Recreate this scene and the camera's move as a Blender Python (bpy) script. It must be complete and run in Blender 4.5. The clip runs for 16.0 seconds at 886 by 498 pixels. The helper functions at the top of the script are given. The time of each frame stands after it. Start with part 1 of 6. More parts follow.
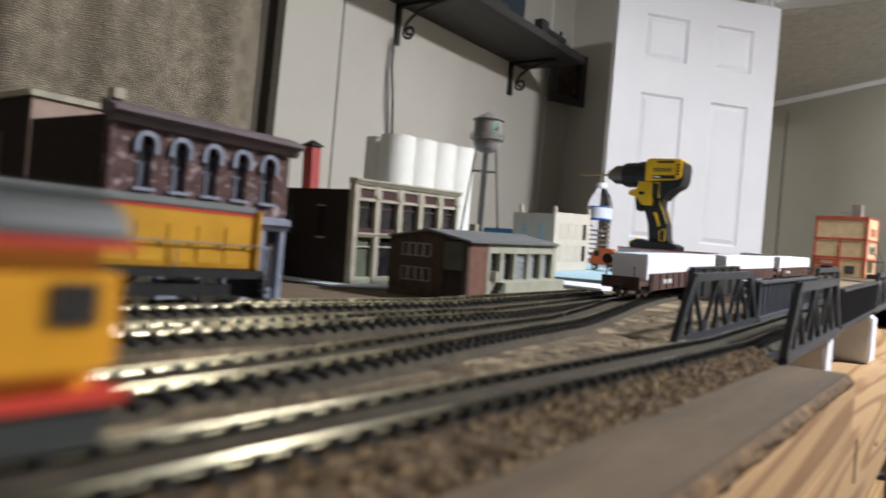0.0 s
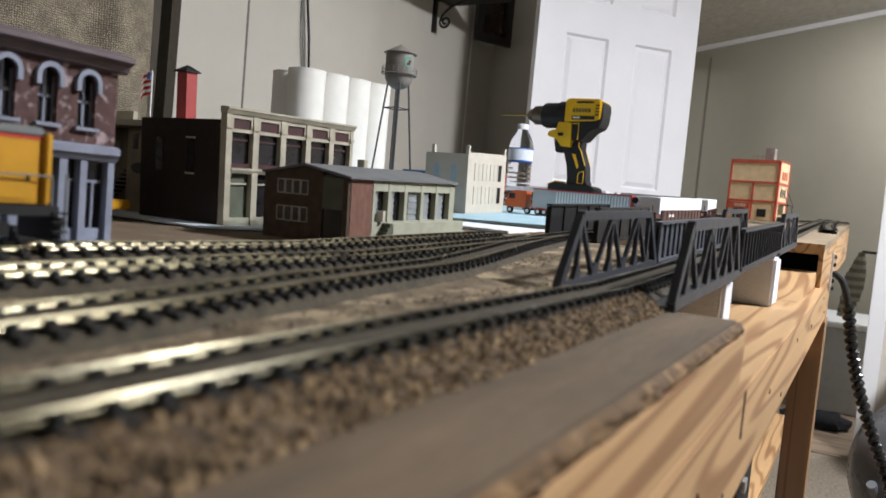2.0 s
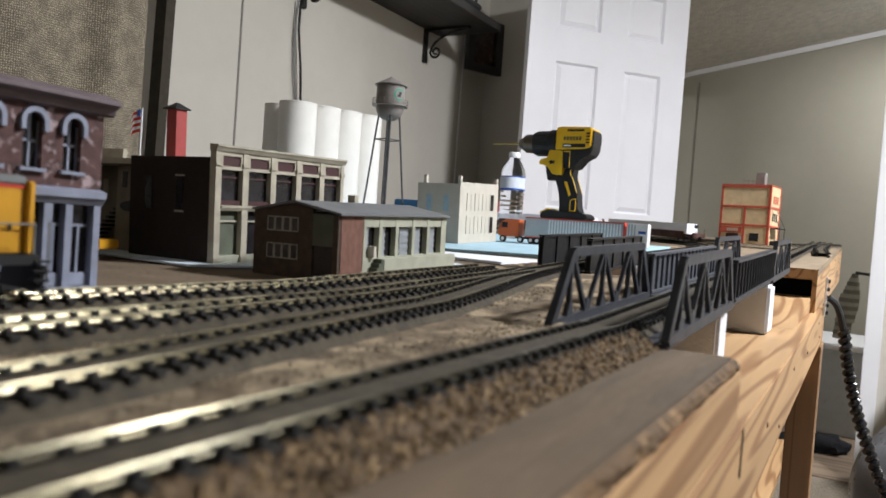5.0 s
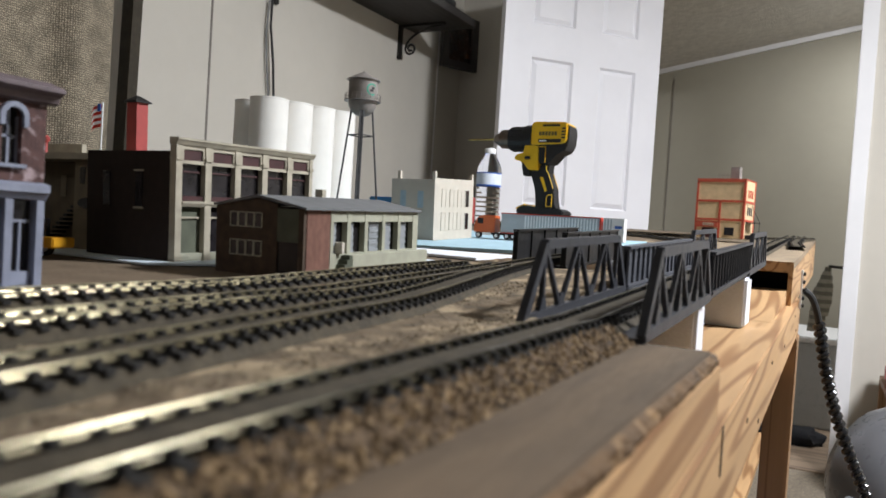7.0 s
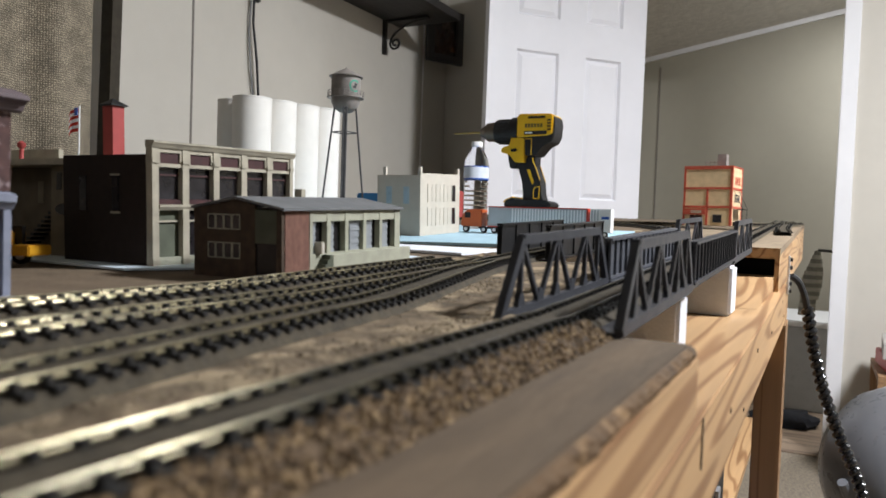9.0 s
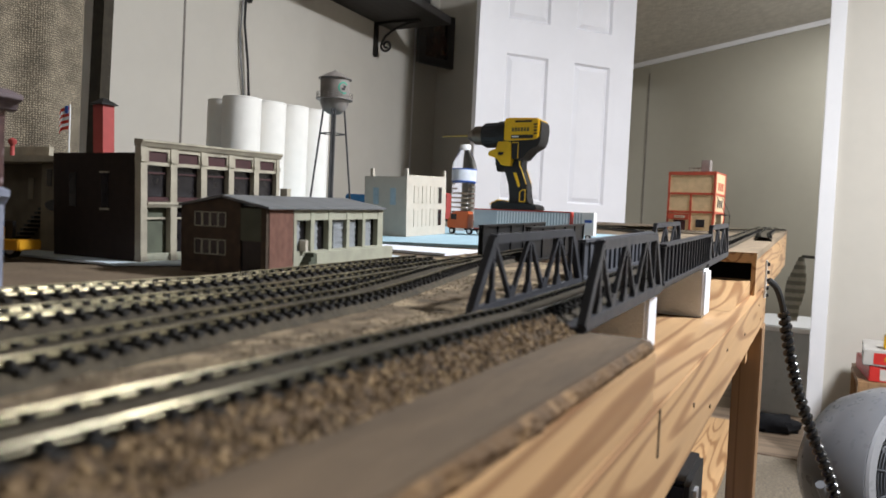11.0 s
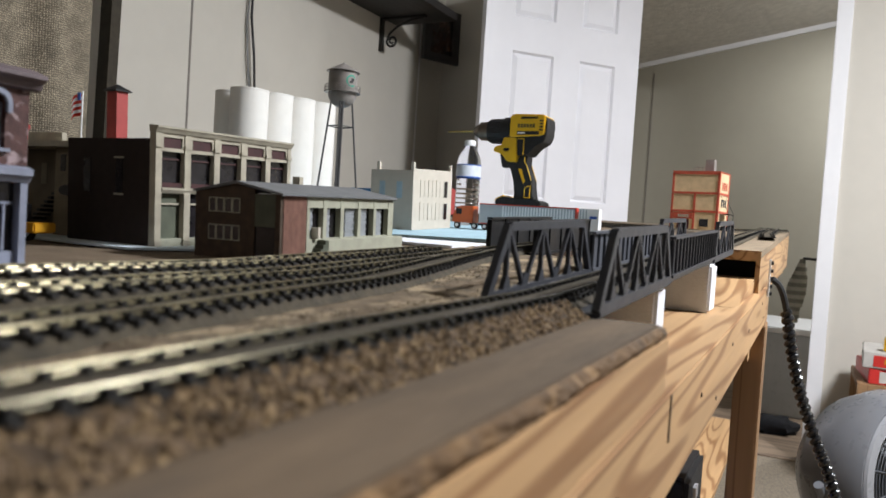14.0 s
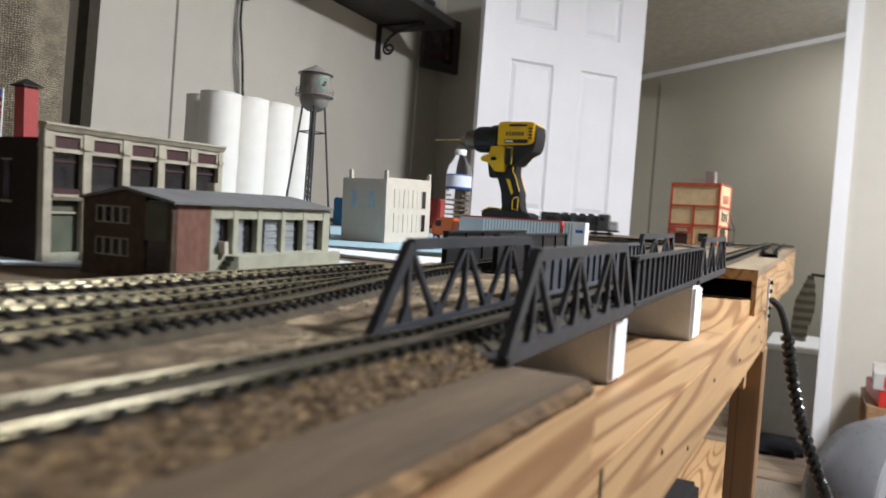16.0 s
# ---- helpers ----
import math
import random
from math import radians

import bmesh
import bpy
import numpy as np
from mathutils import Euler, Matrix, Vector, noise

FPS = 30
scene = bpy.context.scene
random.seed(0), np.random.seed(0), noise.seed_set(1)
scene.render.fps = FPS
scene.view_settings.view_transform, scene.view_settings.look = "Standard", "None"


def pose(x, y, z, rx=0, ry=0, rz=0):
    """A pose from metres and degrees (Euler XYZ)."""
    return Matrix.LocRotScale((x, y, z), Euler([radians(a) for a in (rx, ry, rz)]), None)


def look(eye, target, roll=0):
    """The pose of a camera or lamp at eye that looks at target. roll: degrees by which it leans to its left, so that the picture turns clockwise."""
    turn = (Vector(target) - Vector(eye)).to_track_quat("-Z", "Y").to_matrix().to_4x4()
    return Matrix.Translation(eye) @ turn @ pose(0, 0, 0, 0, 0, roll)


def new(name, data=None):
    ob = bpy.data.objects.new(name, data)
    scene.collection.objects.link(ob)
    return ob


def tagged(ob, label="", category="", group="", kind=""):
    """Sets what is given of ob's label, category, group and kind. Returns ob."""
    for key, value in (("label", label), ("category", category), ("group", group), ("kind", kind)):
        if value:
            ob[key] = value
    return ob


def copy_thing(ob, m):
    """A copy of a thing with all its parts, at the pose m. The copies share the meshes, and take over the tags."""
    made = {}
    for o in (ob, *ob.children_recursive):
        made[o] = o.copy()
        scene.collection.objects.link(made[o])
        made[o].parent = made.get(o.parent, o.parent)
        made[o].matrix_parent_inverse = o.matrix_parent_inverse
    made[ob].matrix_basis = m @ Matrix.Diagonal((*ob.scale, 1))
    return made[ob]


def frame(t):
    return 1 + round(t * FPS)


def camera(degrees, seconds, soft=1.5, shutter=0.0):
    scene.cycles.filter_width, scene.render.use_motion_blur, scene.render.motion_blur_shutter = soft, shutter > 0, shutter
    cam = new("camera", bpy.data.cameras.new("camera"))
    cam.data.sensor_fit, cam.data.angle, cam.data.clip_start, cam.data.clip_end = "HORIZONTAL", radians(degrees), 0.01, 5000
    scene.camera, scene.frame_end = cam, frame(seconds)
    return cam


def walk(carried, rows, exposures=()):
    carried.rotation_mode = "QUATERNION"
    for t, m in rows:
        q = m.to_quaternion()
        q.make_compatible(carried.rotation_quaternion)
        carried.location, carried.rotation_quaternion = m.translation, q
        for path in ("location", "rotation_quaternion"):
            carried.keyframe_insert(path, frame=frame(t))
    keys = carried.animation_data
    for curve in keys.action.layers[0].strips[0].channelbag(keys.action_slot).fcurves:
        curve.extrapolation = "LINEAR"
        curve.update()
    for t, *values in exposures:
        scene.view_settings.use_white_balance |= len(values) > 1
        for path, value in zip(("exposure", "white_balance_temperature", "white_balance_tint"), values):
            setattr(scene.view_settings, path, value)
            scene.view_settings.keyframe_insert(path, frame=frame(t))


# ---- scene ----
cam = camera(62.9, 16.0, soft=1.6, shutter=0.6)
cam.data.dof.use_dof, cam.data.dof.focus_distance, cam.data.dof.aperture_fstop = True, 1.0, 13.0
PATH = [
    (0, (0.0548, 0.1110, 1.0450), (-1.1139, 1.7340, 1.0465), 4.91),
    (0.5, (0.0531, 0.1549, 1.0500), (-0.9883, 1.8622, 1.0241), 4.90),
    (1, (0.0452, 0.1834, 1.0495), (-0.9500, 1.9144, 0.9336), 4.86),
    (1.5, (0.0592, 0.1891, 1.0398), (-0.9306, 1.9176, 0.8595), 4.77),
    (2, (0.0567, 0.1763, 1.0431), (-0.9432, 1.9032, 0.9087), 5.05),
    (2.5, (0.0503, 0.1875, 1.0411), (-0.8763, 1.9562, 0.9267), 6.22),
    (3, (0.0507, 0.1946, 1.0299), (-0.8403, 1.9773, 0.8625), 7.54),
    (3.5, (0.0522, 0.1880, 1.0331), (-0.8750, 1.9536, 0.8818), 6.73),
    (4, (0.0574, 0.1791, 1.0391), (-0.9072, 1.9267, 0.9146), 5.64),
    (4.5, (0.0577, 0.1813, 1.0457), (-0.9374, 1.9136, 0.9515), 4.51),
    (5, (0.0560, 0.1807, 1.0493), (-0.9376, 1.9154, 0.9893), 4.12),
    (7.5, (0.0499, 0.2038, 1.0462), (-0.8813, 1.9727, 0.9822), 3.37),
    (8, (0.0466, 0.2080, 1.0468), (-0.8927, 1.9721, 0.9723), 2.43),
    (8.5, (0.0496, 0.2132, 1.0463), (-0.8745, 1.9848, 0.9607), 2.12),
    (9, (0.0581, 0.2065, 1.0489), (-0.8647, 1.9793, 0.9728), 2.01),
    (11.5, (0.0735, 0.1932, 1.0466), (-0.8213, 1.9806, 0.9771), 2.86),
    (12, (0.0706, 0.1920, 1.0433), (-0.8239, 1.9789, 0.9599), 3.15),
    (12.5, (0.0635, 0.1957, 1.0399), (-0.8255, 1.9842, 0.9352), 3.79),
    (13, (0.0641, 0.1968, 1.0382), (-0.8299, 1.9818, 0.9179), 3.44),
    (13.5, (0.0684, 0.1919, 1.0398), (-0.8233, 1.9794, 0.9400), 3.49),
    (14, (0.0689, 0.1856, 1.0413), (-0.8304, 1.9704, 0.9659), 3.67),
    (14.5, (0.0702, 0.1877, 1.0430), (-0.8127, 1.9812, 0.9812), 3.28),
    (15, (0.0680, 0.1888, 1.0435), (-0.7901, 1.9946, 0.9899), 3.36),
    (15.5, (0.0712, 0.2125, 1.0473), (-0.7824, 2.0197, 0.9742), 2.22),
    (16, (0.0802, 0.2812, 1.0472), (-0.8442, 2.0542, 1.0010), 4.18),
]
walk(cam, [(t, look(eye, target, roll)) for t, eye, target, roll in PATH])


# ---- world and lights ----
world = bpy.data.worlds.new("world")
scene.world = world
world.use_nodes = True
world.node_tree.nodes["Background"].inputs[0].default_value = (0.5, 0.5, 0.5, 1)
world.node_tree.nodes["Background"].inputs[1].default_value = 0.1


def area_lamp(name, at, to, size, watts, colour):
    lamp = bpy.data.lights.new(name, "AREA")
    lamp.energy, lamp.color, lamp.size = watts, colour, size
    ob = new(name, lamp)
    ob.matrix_world = look(at, to)
    return ob


area_lamp("ceiling_lamp_room", (1.02, 1.62, 2.42), (0.85, 1.6, 1.0), 0.3, 105, (0.965, 0.985, 1.03))
# Weak cool fill added behind the camera; no known fixture stands there.
area_lamp("fill_light_behind", (0.2, -1.6, 2.42), (0.0, -1.2, 1.0), 0.4, 4, (0.9, 0.97, 1.1))
area_lamp("ceiling_lamp_hall", (0.55, 4.15, 2.3), (0.45, 4.2, 1.0), 0.25, 24, (0.975, 0.985, 1.0))
scene.view_settings.exposure = 0.0


# ---- materials ----
def material(name, colour, rough=0.6, metal=0.0, vary=0.25, scale=30.0, bump=0.0, bump_scale=200.0, spots=None, spot_scale=8.0,
             spot_amount=0.5, stretch=(1, 1, 1), random=0.0, trans=0.0, ior=1.45, coat=0.0):
    """A procedural surface: base colour varied at two scales, optional spots of a second colour, and relief."""
    m = bpy.data.materials.new(name)
    m.use_nodes = True
    nt = m.node_tree
    n, l = nt.nodes, nt.links
    b = n["Principled BSDF"]
    b.inputs["Roughness"].default_value, b.inputs["Metallic"].default_value = rough, metal
    b.inputs["Transmission Weight"].default_value, b.inputs["IOR"].default_value = trans, ior
    b.inputs["Coat Weight"].default_value = coat
    co = n.new("ShaderNodeTexCoord")
    mp = n.new("ShaderNodeMapping")
    mp.inputs["Scale"].default_value = stretch
    l.new(co.outputs["Object"], mp.inputs["Vector"])
    def tex(s, detail=4.0):
        t = n.new("ShaderNodeTexNoise")
        t.inputs["Scale"].default_value, t.inputs["Detail"].default_value = s, detail
        l.new(mp.outputs["Vector"], t.inputs["Vector"])
        return t.outputs["Fac"]
    def mix(fac, a, c):
        x = n.new("ShaderNodeMix")
        x.data_type = "RGBA"
        if fac is not None:
            l.new(fac, x.inputs["Factor"])
        for sock, v in (("A", a), ("B", c)):
            s = [i for i in x.inputs if i.name == sock and i.type == "RGBA"][0]
            if isinstance(v, tuple):
                s.default_value = (*v[:3], 1)
            else:
                l.new(v, s)
        return [o for o in x.outputs if o.type == "RGBA"][0]
    def ramp(v, lo, hi):
        r = n.new("ShaderNodeMapRange")
        r.inputs[1].default_value, r.inputs[2].default_value = lo, hi
        l.new(v, r.inputs[0])
        return r.outputs[0]
    dark = tuple(c * (1 - vary) for c in colour)
    light = tuple(min(1, c * (1 + vary)) for c in colour)
    out = mix(ramp(tex(scale), 0.3, 0.7), dark, light)
    fine = mix(ramp(tex(scale * 9, 2.0), 0.25, 0.75), tuple(c * (1 - vary * 0.5) for c in (1, 1, 1)), (1, 1, 1))
    mul = n.new("ShaderNodeMix")
    mul.data_type, mul.blend_type = "RGBA", "MULTIPLY"
    mul.inputs[0].default_value = 1.0
    ins = [i for i in mul.inputs if i.type == "RGBA"]
    l.new(out, ins[0]), l.new(fine, ins[1])
    out = [o for o in mul.outputs if o.type == "RGBA"][0]
    if spots:
        out = mix(ramp(tex(spot_scale, 6.0), 1 - spot_amount - 0.06, 1 - spot_amount + 0.06), out, spots)
    if random:
        info = n.new("ShaderNodeObjectInfo")
        hs = n.new("ShaderNodeHueSaturation")
        l.new(out, hs.inputs["Color"])
        r = n.new("ShaderNodeMapRange")
        r.inputs[3].default_value, r.inputs[4].default_value = 1 - random, 1 + random
        l.new(info.outputs["Random"], r.inputs[0])
        l.new(r.outputs[0], hs.inputs["Value"])
        out = hs.outputs["Color"]
    l.new(out, b.inputs["Base Color"])
    if bump:
        bp = n.new("ShaderNodeBump")
        bp.inputs["Strength"].default_value, bp.inputs["Distance"].default_value = 1.0, bump
        l.new(tex(bump_scale, 5.0), bp.inputs["Height"])
        l.new(bp.outputs["Normal"], b.inputs["Normal"])
    rr = n.new("ShaderNodeMapRange")
    rr.inputs[3].default_value, rr.inputs[4].default_value = max(0.03, rough - 0.1), min(1, rough + 0.1)
    l.new(tex(scale * 2), rr.inputs[0])
    l.new(rr.outputs[0], b.inputs["Roughness"])
    return m


def wood_material(name, pale, dark, along="y", rings=55.0, rough=0.5):
    """Pine: long wavy growth lines with fine grain along the plank."""
    m = bpy.data.materials.new(name)
    m.use_nodes = True
    n, l = m.node_tree.nodes, m.node_tree.links
    b = n["Principled BSDF"]
    b.inputs["Roughness"].default_value = rough
    co, mp = n.new("ShaderNodeTexCoord"), n.new("ShaderNodeMapping")
    mp.inputs["Scale"].default_value = {"y": (1, 0.06, 1), "x": (0.06, 1, 1), "z": (1, 1, 0.06)}[along]
    l.new(co.outputs["Object"], mp.inputs["Vector"])
    base = n.new("ShaderNodeTexNoise")
    base.inputs["Scale"].default_value, base.inputs["Detail"].default_value = 11.0, 2.5
    base.inputs["Distortion"].default_value = 0.2
    l.new(mp.outputs["Vector"], base.inputs["Vector"])
    mul = n.new("ShaderNodeMath")
    mul.operation = "MULTIPLY"
    mul.inputs[1].default_value = rings
    l.new(base.outputs["Fac"], mul.inputs[0])
    streak = n.new("ShaderNodeTexNoise")
    streak.inputs["Scale"].default_value, streak.inputs["Detail"].default_value = 45.0, 4.0
    l.new(mp.outputs["Vector"], streak.inputs["Vector"])
    sine = n.new("ShaderNodeMath")
    sine.operation = "SINE"
    l.new(mul.outputs[0], sine.inputs[0])
    ramp = n.new("ShaderNodeValToRGB")
    ramp.color_ramp.elements[0].position, ramp.color_ramp.elements[1].position = 0.6, 1.0
    mr = n.new("ShaderNodeMapRange")
    mr.inputs[1].default_value, mr.inputs[2].default_value = -1, 1
    l.new(sine.outputs[0], mr.inputs[0])
    l.new(mr.outputs[0], ramp.inputs[0])
    ramp.color_ramp.elements[0].color, ramp.color_ramp.elements[1].color = (*pale, 1), (*dark, 1)
    grain = n.new("ShaderNodeTexNoise")
    grain.inputs["Scale"].default_value, grain.inputs["Detail"].default_value = 160.0, 3.0
    l.new(mp.outputs["Vector"], grain.inputs["Vector"])
    gm = n.new("ShaderNodeMix")
    gm.data_type, gm.blend_type = "RGBA", "MULTIPLY"
    gm.inputs[0].default_value = 0.55
    ins = [i for i in gm.inputs if i.type == "RGBA"]
    both = n.new("ShaderNodeMath")
    both.operation = "MULTIPLY_ADD"
    both.inputs[1].default_value = 0.9
    l.new(streak.outputs["Fac"], both.inputs[0])
    half = n.new("ShaderNodeMath")
    half.operation = "MULTIPLY"
    half.inputs[1].default_value = 0.25
    l.new(grain.outputs["Fac"], half.inputs[0])
    l.new(half.outputs[0], both.inputs[2])
    l.new(ramp.outputs[0], ins[0]), l.new(both.outputs[0], ins[1])
    gain = n.new("ShaderNodeHueSaturation")
    gain.inputs["Value"].default_value = 1.35
    l.new([o for o in gm.outputs if o.type == "RGBA"][0], gain.inputs["Color"])
    l.new(gain.outputs[0], b.inputs["Base Color"])
    bp = n.new("ShaderNodeBump")
    bp.inputs["Distance"].default_value = 0.0004
    l.new(grain.outputs["Fac"], bp.inputs["Height"])
    l.new(bp.outputs["Normal"], b.inputs["Normal"])
    return m


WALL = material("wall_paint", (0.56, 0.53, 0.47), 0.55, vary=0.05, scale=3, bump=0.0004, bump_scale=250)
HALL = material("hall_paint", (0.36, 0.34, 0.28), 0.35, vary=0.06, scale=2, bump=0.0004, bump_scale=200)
CEIL = material("popcorn_ceiling", (0.62, 0.6, 0.55), 0.8, vary=0.12, scale=30, bump=0.006, bump_scale=90)
TRIM = material("white_trim", (0.8, 0.8, 0.82), 0.4, vary=0.03, scale=5)
DOORW = material("door_white", (0.8, 0.8, 0.84), 0.38, vary=0.03, scale=4, bump=0.0002, bump_scale=300)
CARPET = material("speckled_carpet", (0.3, 0.25, 0.185), 0.95, vary=0.35, scale=90, bump=0.004, bump_scale=350, spots=(0.16, 0.14, 0.12), spot_scale=220, spot_amount=0.42)
LAMINATE = wood_material("laminate_floor", (0.27, 0.2, 0.14), (0.16, 0.11, 0.08), "x", 40)
PINE = wood_material("pine", (0.43, 0.265, 0.128), (0.24, 0.122, 0.05), "y", 88, 0.55)
DUSTY = material("dusty_plywood", (0.23, 0.175, 0.115), 0.85, vary=0.25, scale=22, bump=0.0006, bump_scale=160, stretch=(1, 0.2, 1), spots=(0.15, 0.115, 0.08), spot_scale=12, spot_amount=0.4)
# Upright pine darkened for the shade under the table; the stand shares it.
PINE_SHADED = wood_material("pine_upright_shaded", (0.27, 0.155, 0.074), (0.18, 0.095, 0.042), "z", 90, 0.6)
EDGEW = material("plywood_edge", (0.12, 0.066, 0.025), 0.85, vary=0.4, scale=60, bump=0.001, bump_scale=150, spots=(0.22, 0.128, 0.053), spot_scale=70, spot_amount=0.4)
BOARDM = material("painted_board", (0.12, 0.084, 0.052), 0.85, vary=0.34, scale=34, bump=0.0005, bump_scale=300, spots=(0.075, 0.056, 0.04), spot_scale=45, spot_amount=0.33, stretch=(1, 0.16, 1))
DIRT = material("brown_ground", (0.15, 0.11, 0.072), 0.9, vary=0.2, scale=30, bump=0.001, bump_scale=250, spots=(0.13, 0.095, 0.06), spot_scale=14, spot_amount=0.4)
GROUT = material("ground_plaster", (0.16, 0.118, 0.074), 0.9, vary=0.4, scale=60, bump=0.003, bump_scale=160, spots=(0.33, 0.255, 0.16), spot_scale=30, spot_amount=0.44)
BALLAST = material("ballast", (0.1, 0.066, 0.038), 0.95, vary=0.55, scale=130, bump=0.003, bump_scale=190, spots=(0.1, 0.06, 0.03), spot_scale=150, spot_amount=0.33)
TIE = material("black_sleepers", (0.014, 0.013, 0.012), 0.75, vary=0.3, scale=120)
TIEBED = material("track_bed", (0.055, 0.044, 0.028), 0.9, vary=0.35, scale=120, bump=0.001, bump_scale=300)
# One brass in two tones: front rails dulled, rear ones lightened to glint.
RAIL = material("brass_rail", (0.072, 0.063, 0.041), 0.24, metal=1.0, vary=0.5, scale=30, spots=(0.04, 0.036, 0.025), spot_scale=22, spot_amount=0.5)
RAIL_GLINT = material("glint_brass_rail", (0.25, 0.22, 0.145), 0.24, metal=1.0, vary=0.35, scale=30, spots=(0.13, 0.115, 0.08), spot_scale=22, spot_amount=0.45)
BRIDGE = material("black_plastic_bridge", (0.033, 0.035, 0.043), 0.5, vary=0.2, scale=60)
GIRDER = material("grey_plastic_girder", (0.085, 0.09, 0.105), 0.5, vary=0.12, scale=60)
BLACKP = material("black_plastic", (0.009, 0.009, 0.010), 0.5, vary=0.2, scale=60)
FOAMW = material("white_foam", (0.76, 0.79, 0.85), 0.75, vary=0.04, scale=60, bump=0.0006, bump_scale=500)
FOAMB = material("blue_foam", (0.36, 0.53, 0.62), 0.75, vary=0.06, scale=40, bump=0.0004, bump_scale=400)
PAPERB = material("blue_sheet", (0.62, 0.72, 0.8), 0.6, vary=0.08, scale=40)


def grain_material(name, ramp_colours):
    """Loose grains, each of its own tone."""
    m = bpy.data.materials.new(name)
    m.use_nodes = True
    n, l = m.node_tree.nodes, m.node_tree.links
    b = n["Principled BSDF"]
    b.inputs["Roughness"].default_value = 0.9
    g, r = n.new("ShaderNodeNewGeometry"), n.new("ShaderNodeValToRGB")
    l.new(g.outputs["Random Per Island"], r.inputs[0])
    r.color_ramp.elements[0].color, r.color_ramp.elements[1].color = (*ramp_colours[0], 1), (*ramp_colours[-1], 1)
    for i, c in enumerate(ramp_colours[1:-1]):
        r.color_ramp.elements.new((i + 1) / (len(ramp_colours) - 1)).color = (*c, 1)
    l.new(r.outputs[0], b.inputs["Base Color"])
    return m


GRAINS = grain_material("ballast_grains", ((0.03, 0.019, 0.009), (0.1, 0.063, 0.03), (0.17, 0.112, 0.058), (0.34, 0.235, 0.125)))
SAND = grain_material("loose_sand", ((0.09, 0.065, 0.04), (0.2, 0.155, 0.1), (0.36, 0.3, 0.2)))


# ---- building helpers ----
def box(bm, x0, x1, y0, y1, z0, z1, m=None):
    vs = [bm.verts.new((x, y, z)) for x in (x0, x1) for y in (y0, y1) for z in (z0, z1)]
    for f in ((0, 1, 3, 2), (4, 6, 7, 5), (0, 4, 5, 1), (2, 3, 7, 6), (0, 2, 6, 4), (1, 5, 7, 3)):
        bm.faces.new([vs[i] for i in f])
    if m is not None:
        for v in vs:
            v.co = m @ v.co
    return vs


def tube(bm, p, q, r, n=12, r2=None, caps=True):
    p, q = Vector(p), Vector(q)
    w = (q - p).normalized()
    u = w.orthogonal().normalized()
    v = w.cross(u)
    a, b = [], []
    for i in range(n):
        t = 2 * math.pi * i / n
        d = u * math.cos(t) + v * math.sin(t)
        a.append(bm.verts.new(p + d * r))
        b.append(bm.verts.new(q + d * (r if r2 is None else r2)))
    for i in range(n):
        bm.faces.new((a[i], a[(i + 1) % n], b[(i + 1) % n], b[i]))
    if caps:
        bm.faces.new(a[::-1]), bm.faces.new(b)
    return a + b


def lathe(bm, profile, n=24, at=(0, 0, 0)):
    """Turns (radius, height) pairs about the z axis."""
    rings = []
    for r, z in profile:
        rings.append([bm.verts.new((at[0] + r * math.cos(2 * math.pi * i / n), at[1] + r * math.sin(2 * math.pi * i / n), at[2] + z)) for i in range(n)])
    for a, b in zip(rings, rings[1:]):
        for i in range(n):
            bm.faces.new((a[i], a[(i + 1) % n], b[(i + 1) % n], b[i]))
    bm.faces.new(rings[0][::-1]), bm.faces.new(rings[-1])


def prism(bm, outline, axis, a, b):
    """An outline in two axes, carried along the third from a to b."""
    def at(u, v, w):
        return {"x": (w, u, v), "y": (u, w, v), "z": (u, v, w)}[axis]
    lo = [bm.verts.new(at(u, v, a)) for u, v in outline]
    hi = [bm.verts.new(at(u, v, b)) for u, v in outline]
    k = len(outline)
    for i in range(k):
        bm.faces.new((lo[i], lo[(i + 1) % k], hi[(i + 1) % k], hi[i]))
    bm.faces.new(lo[::-1]), bm.faces.new(hi)


def sweep(bm, points, r, n=8):
    """A round cord along points."""
    rings, last = [], None
    pts = [Vector(p) for p in points]
    for i, p in enumerate(pts):
        w = (pts[min(i + 1, len(pts) - 1)] - pts[max(i - 1, 0)]).normalized()
        u = (last - w * last.dot(w)).normalized() if last else w.orthogonal().normalized()
        last, v = u, w.cross(u)
        rings.append([bm.verts.new(p + r * (u * math.cos(2 * math.pi * k / n) + v * math.sin(2 * math.pi * k / n))) for k in range(n)])
    for a, b in zip(rings, rings[1:]):
        for k in range(n):
            bm.faces.new((a[k], a[(k + 1) % n], b[(k + 1) % n], b[k]))
    bm.faces.new(rings[0][::-1]), bm.faces.new(rings[-1])


def mesh_of(name, bm, mat, bevel=0.0, smooth=False):
    if bevel:
        bmesh.ops.bevel(bm, geom=bm.edges[:], offset=bevel, segments=2, affect="EDGES", clamp_overlap=True)
    bmesh.ops.recalc_face_normals(bm, faces=bm.faces[:])
    me = bpy.data.meshes.new(name)
    bm.to_mesh(me)
    bm.free()
    me.materials.append(mat)
    if smooth:
        me.shade_smooth()
        me.set_sharp_from_angle(angle=radians(35))
    return me


def part(name, bm, mat, parent=None, label="", bevel=0.0, smooth=False):
    ob = new(name, mesh_of(name, bm, mat, bevel, smooth))
    if parent is not None:
        ob.parent = parent
    if label:
        ob["label"] = label
    return ob


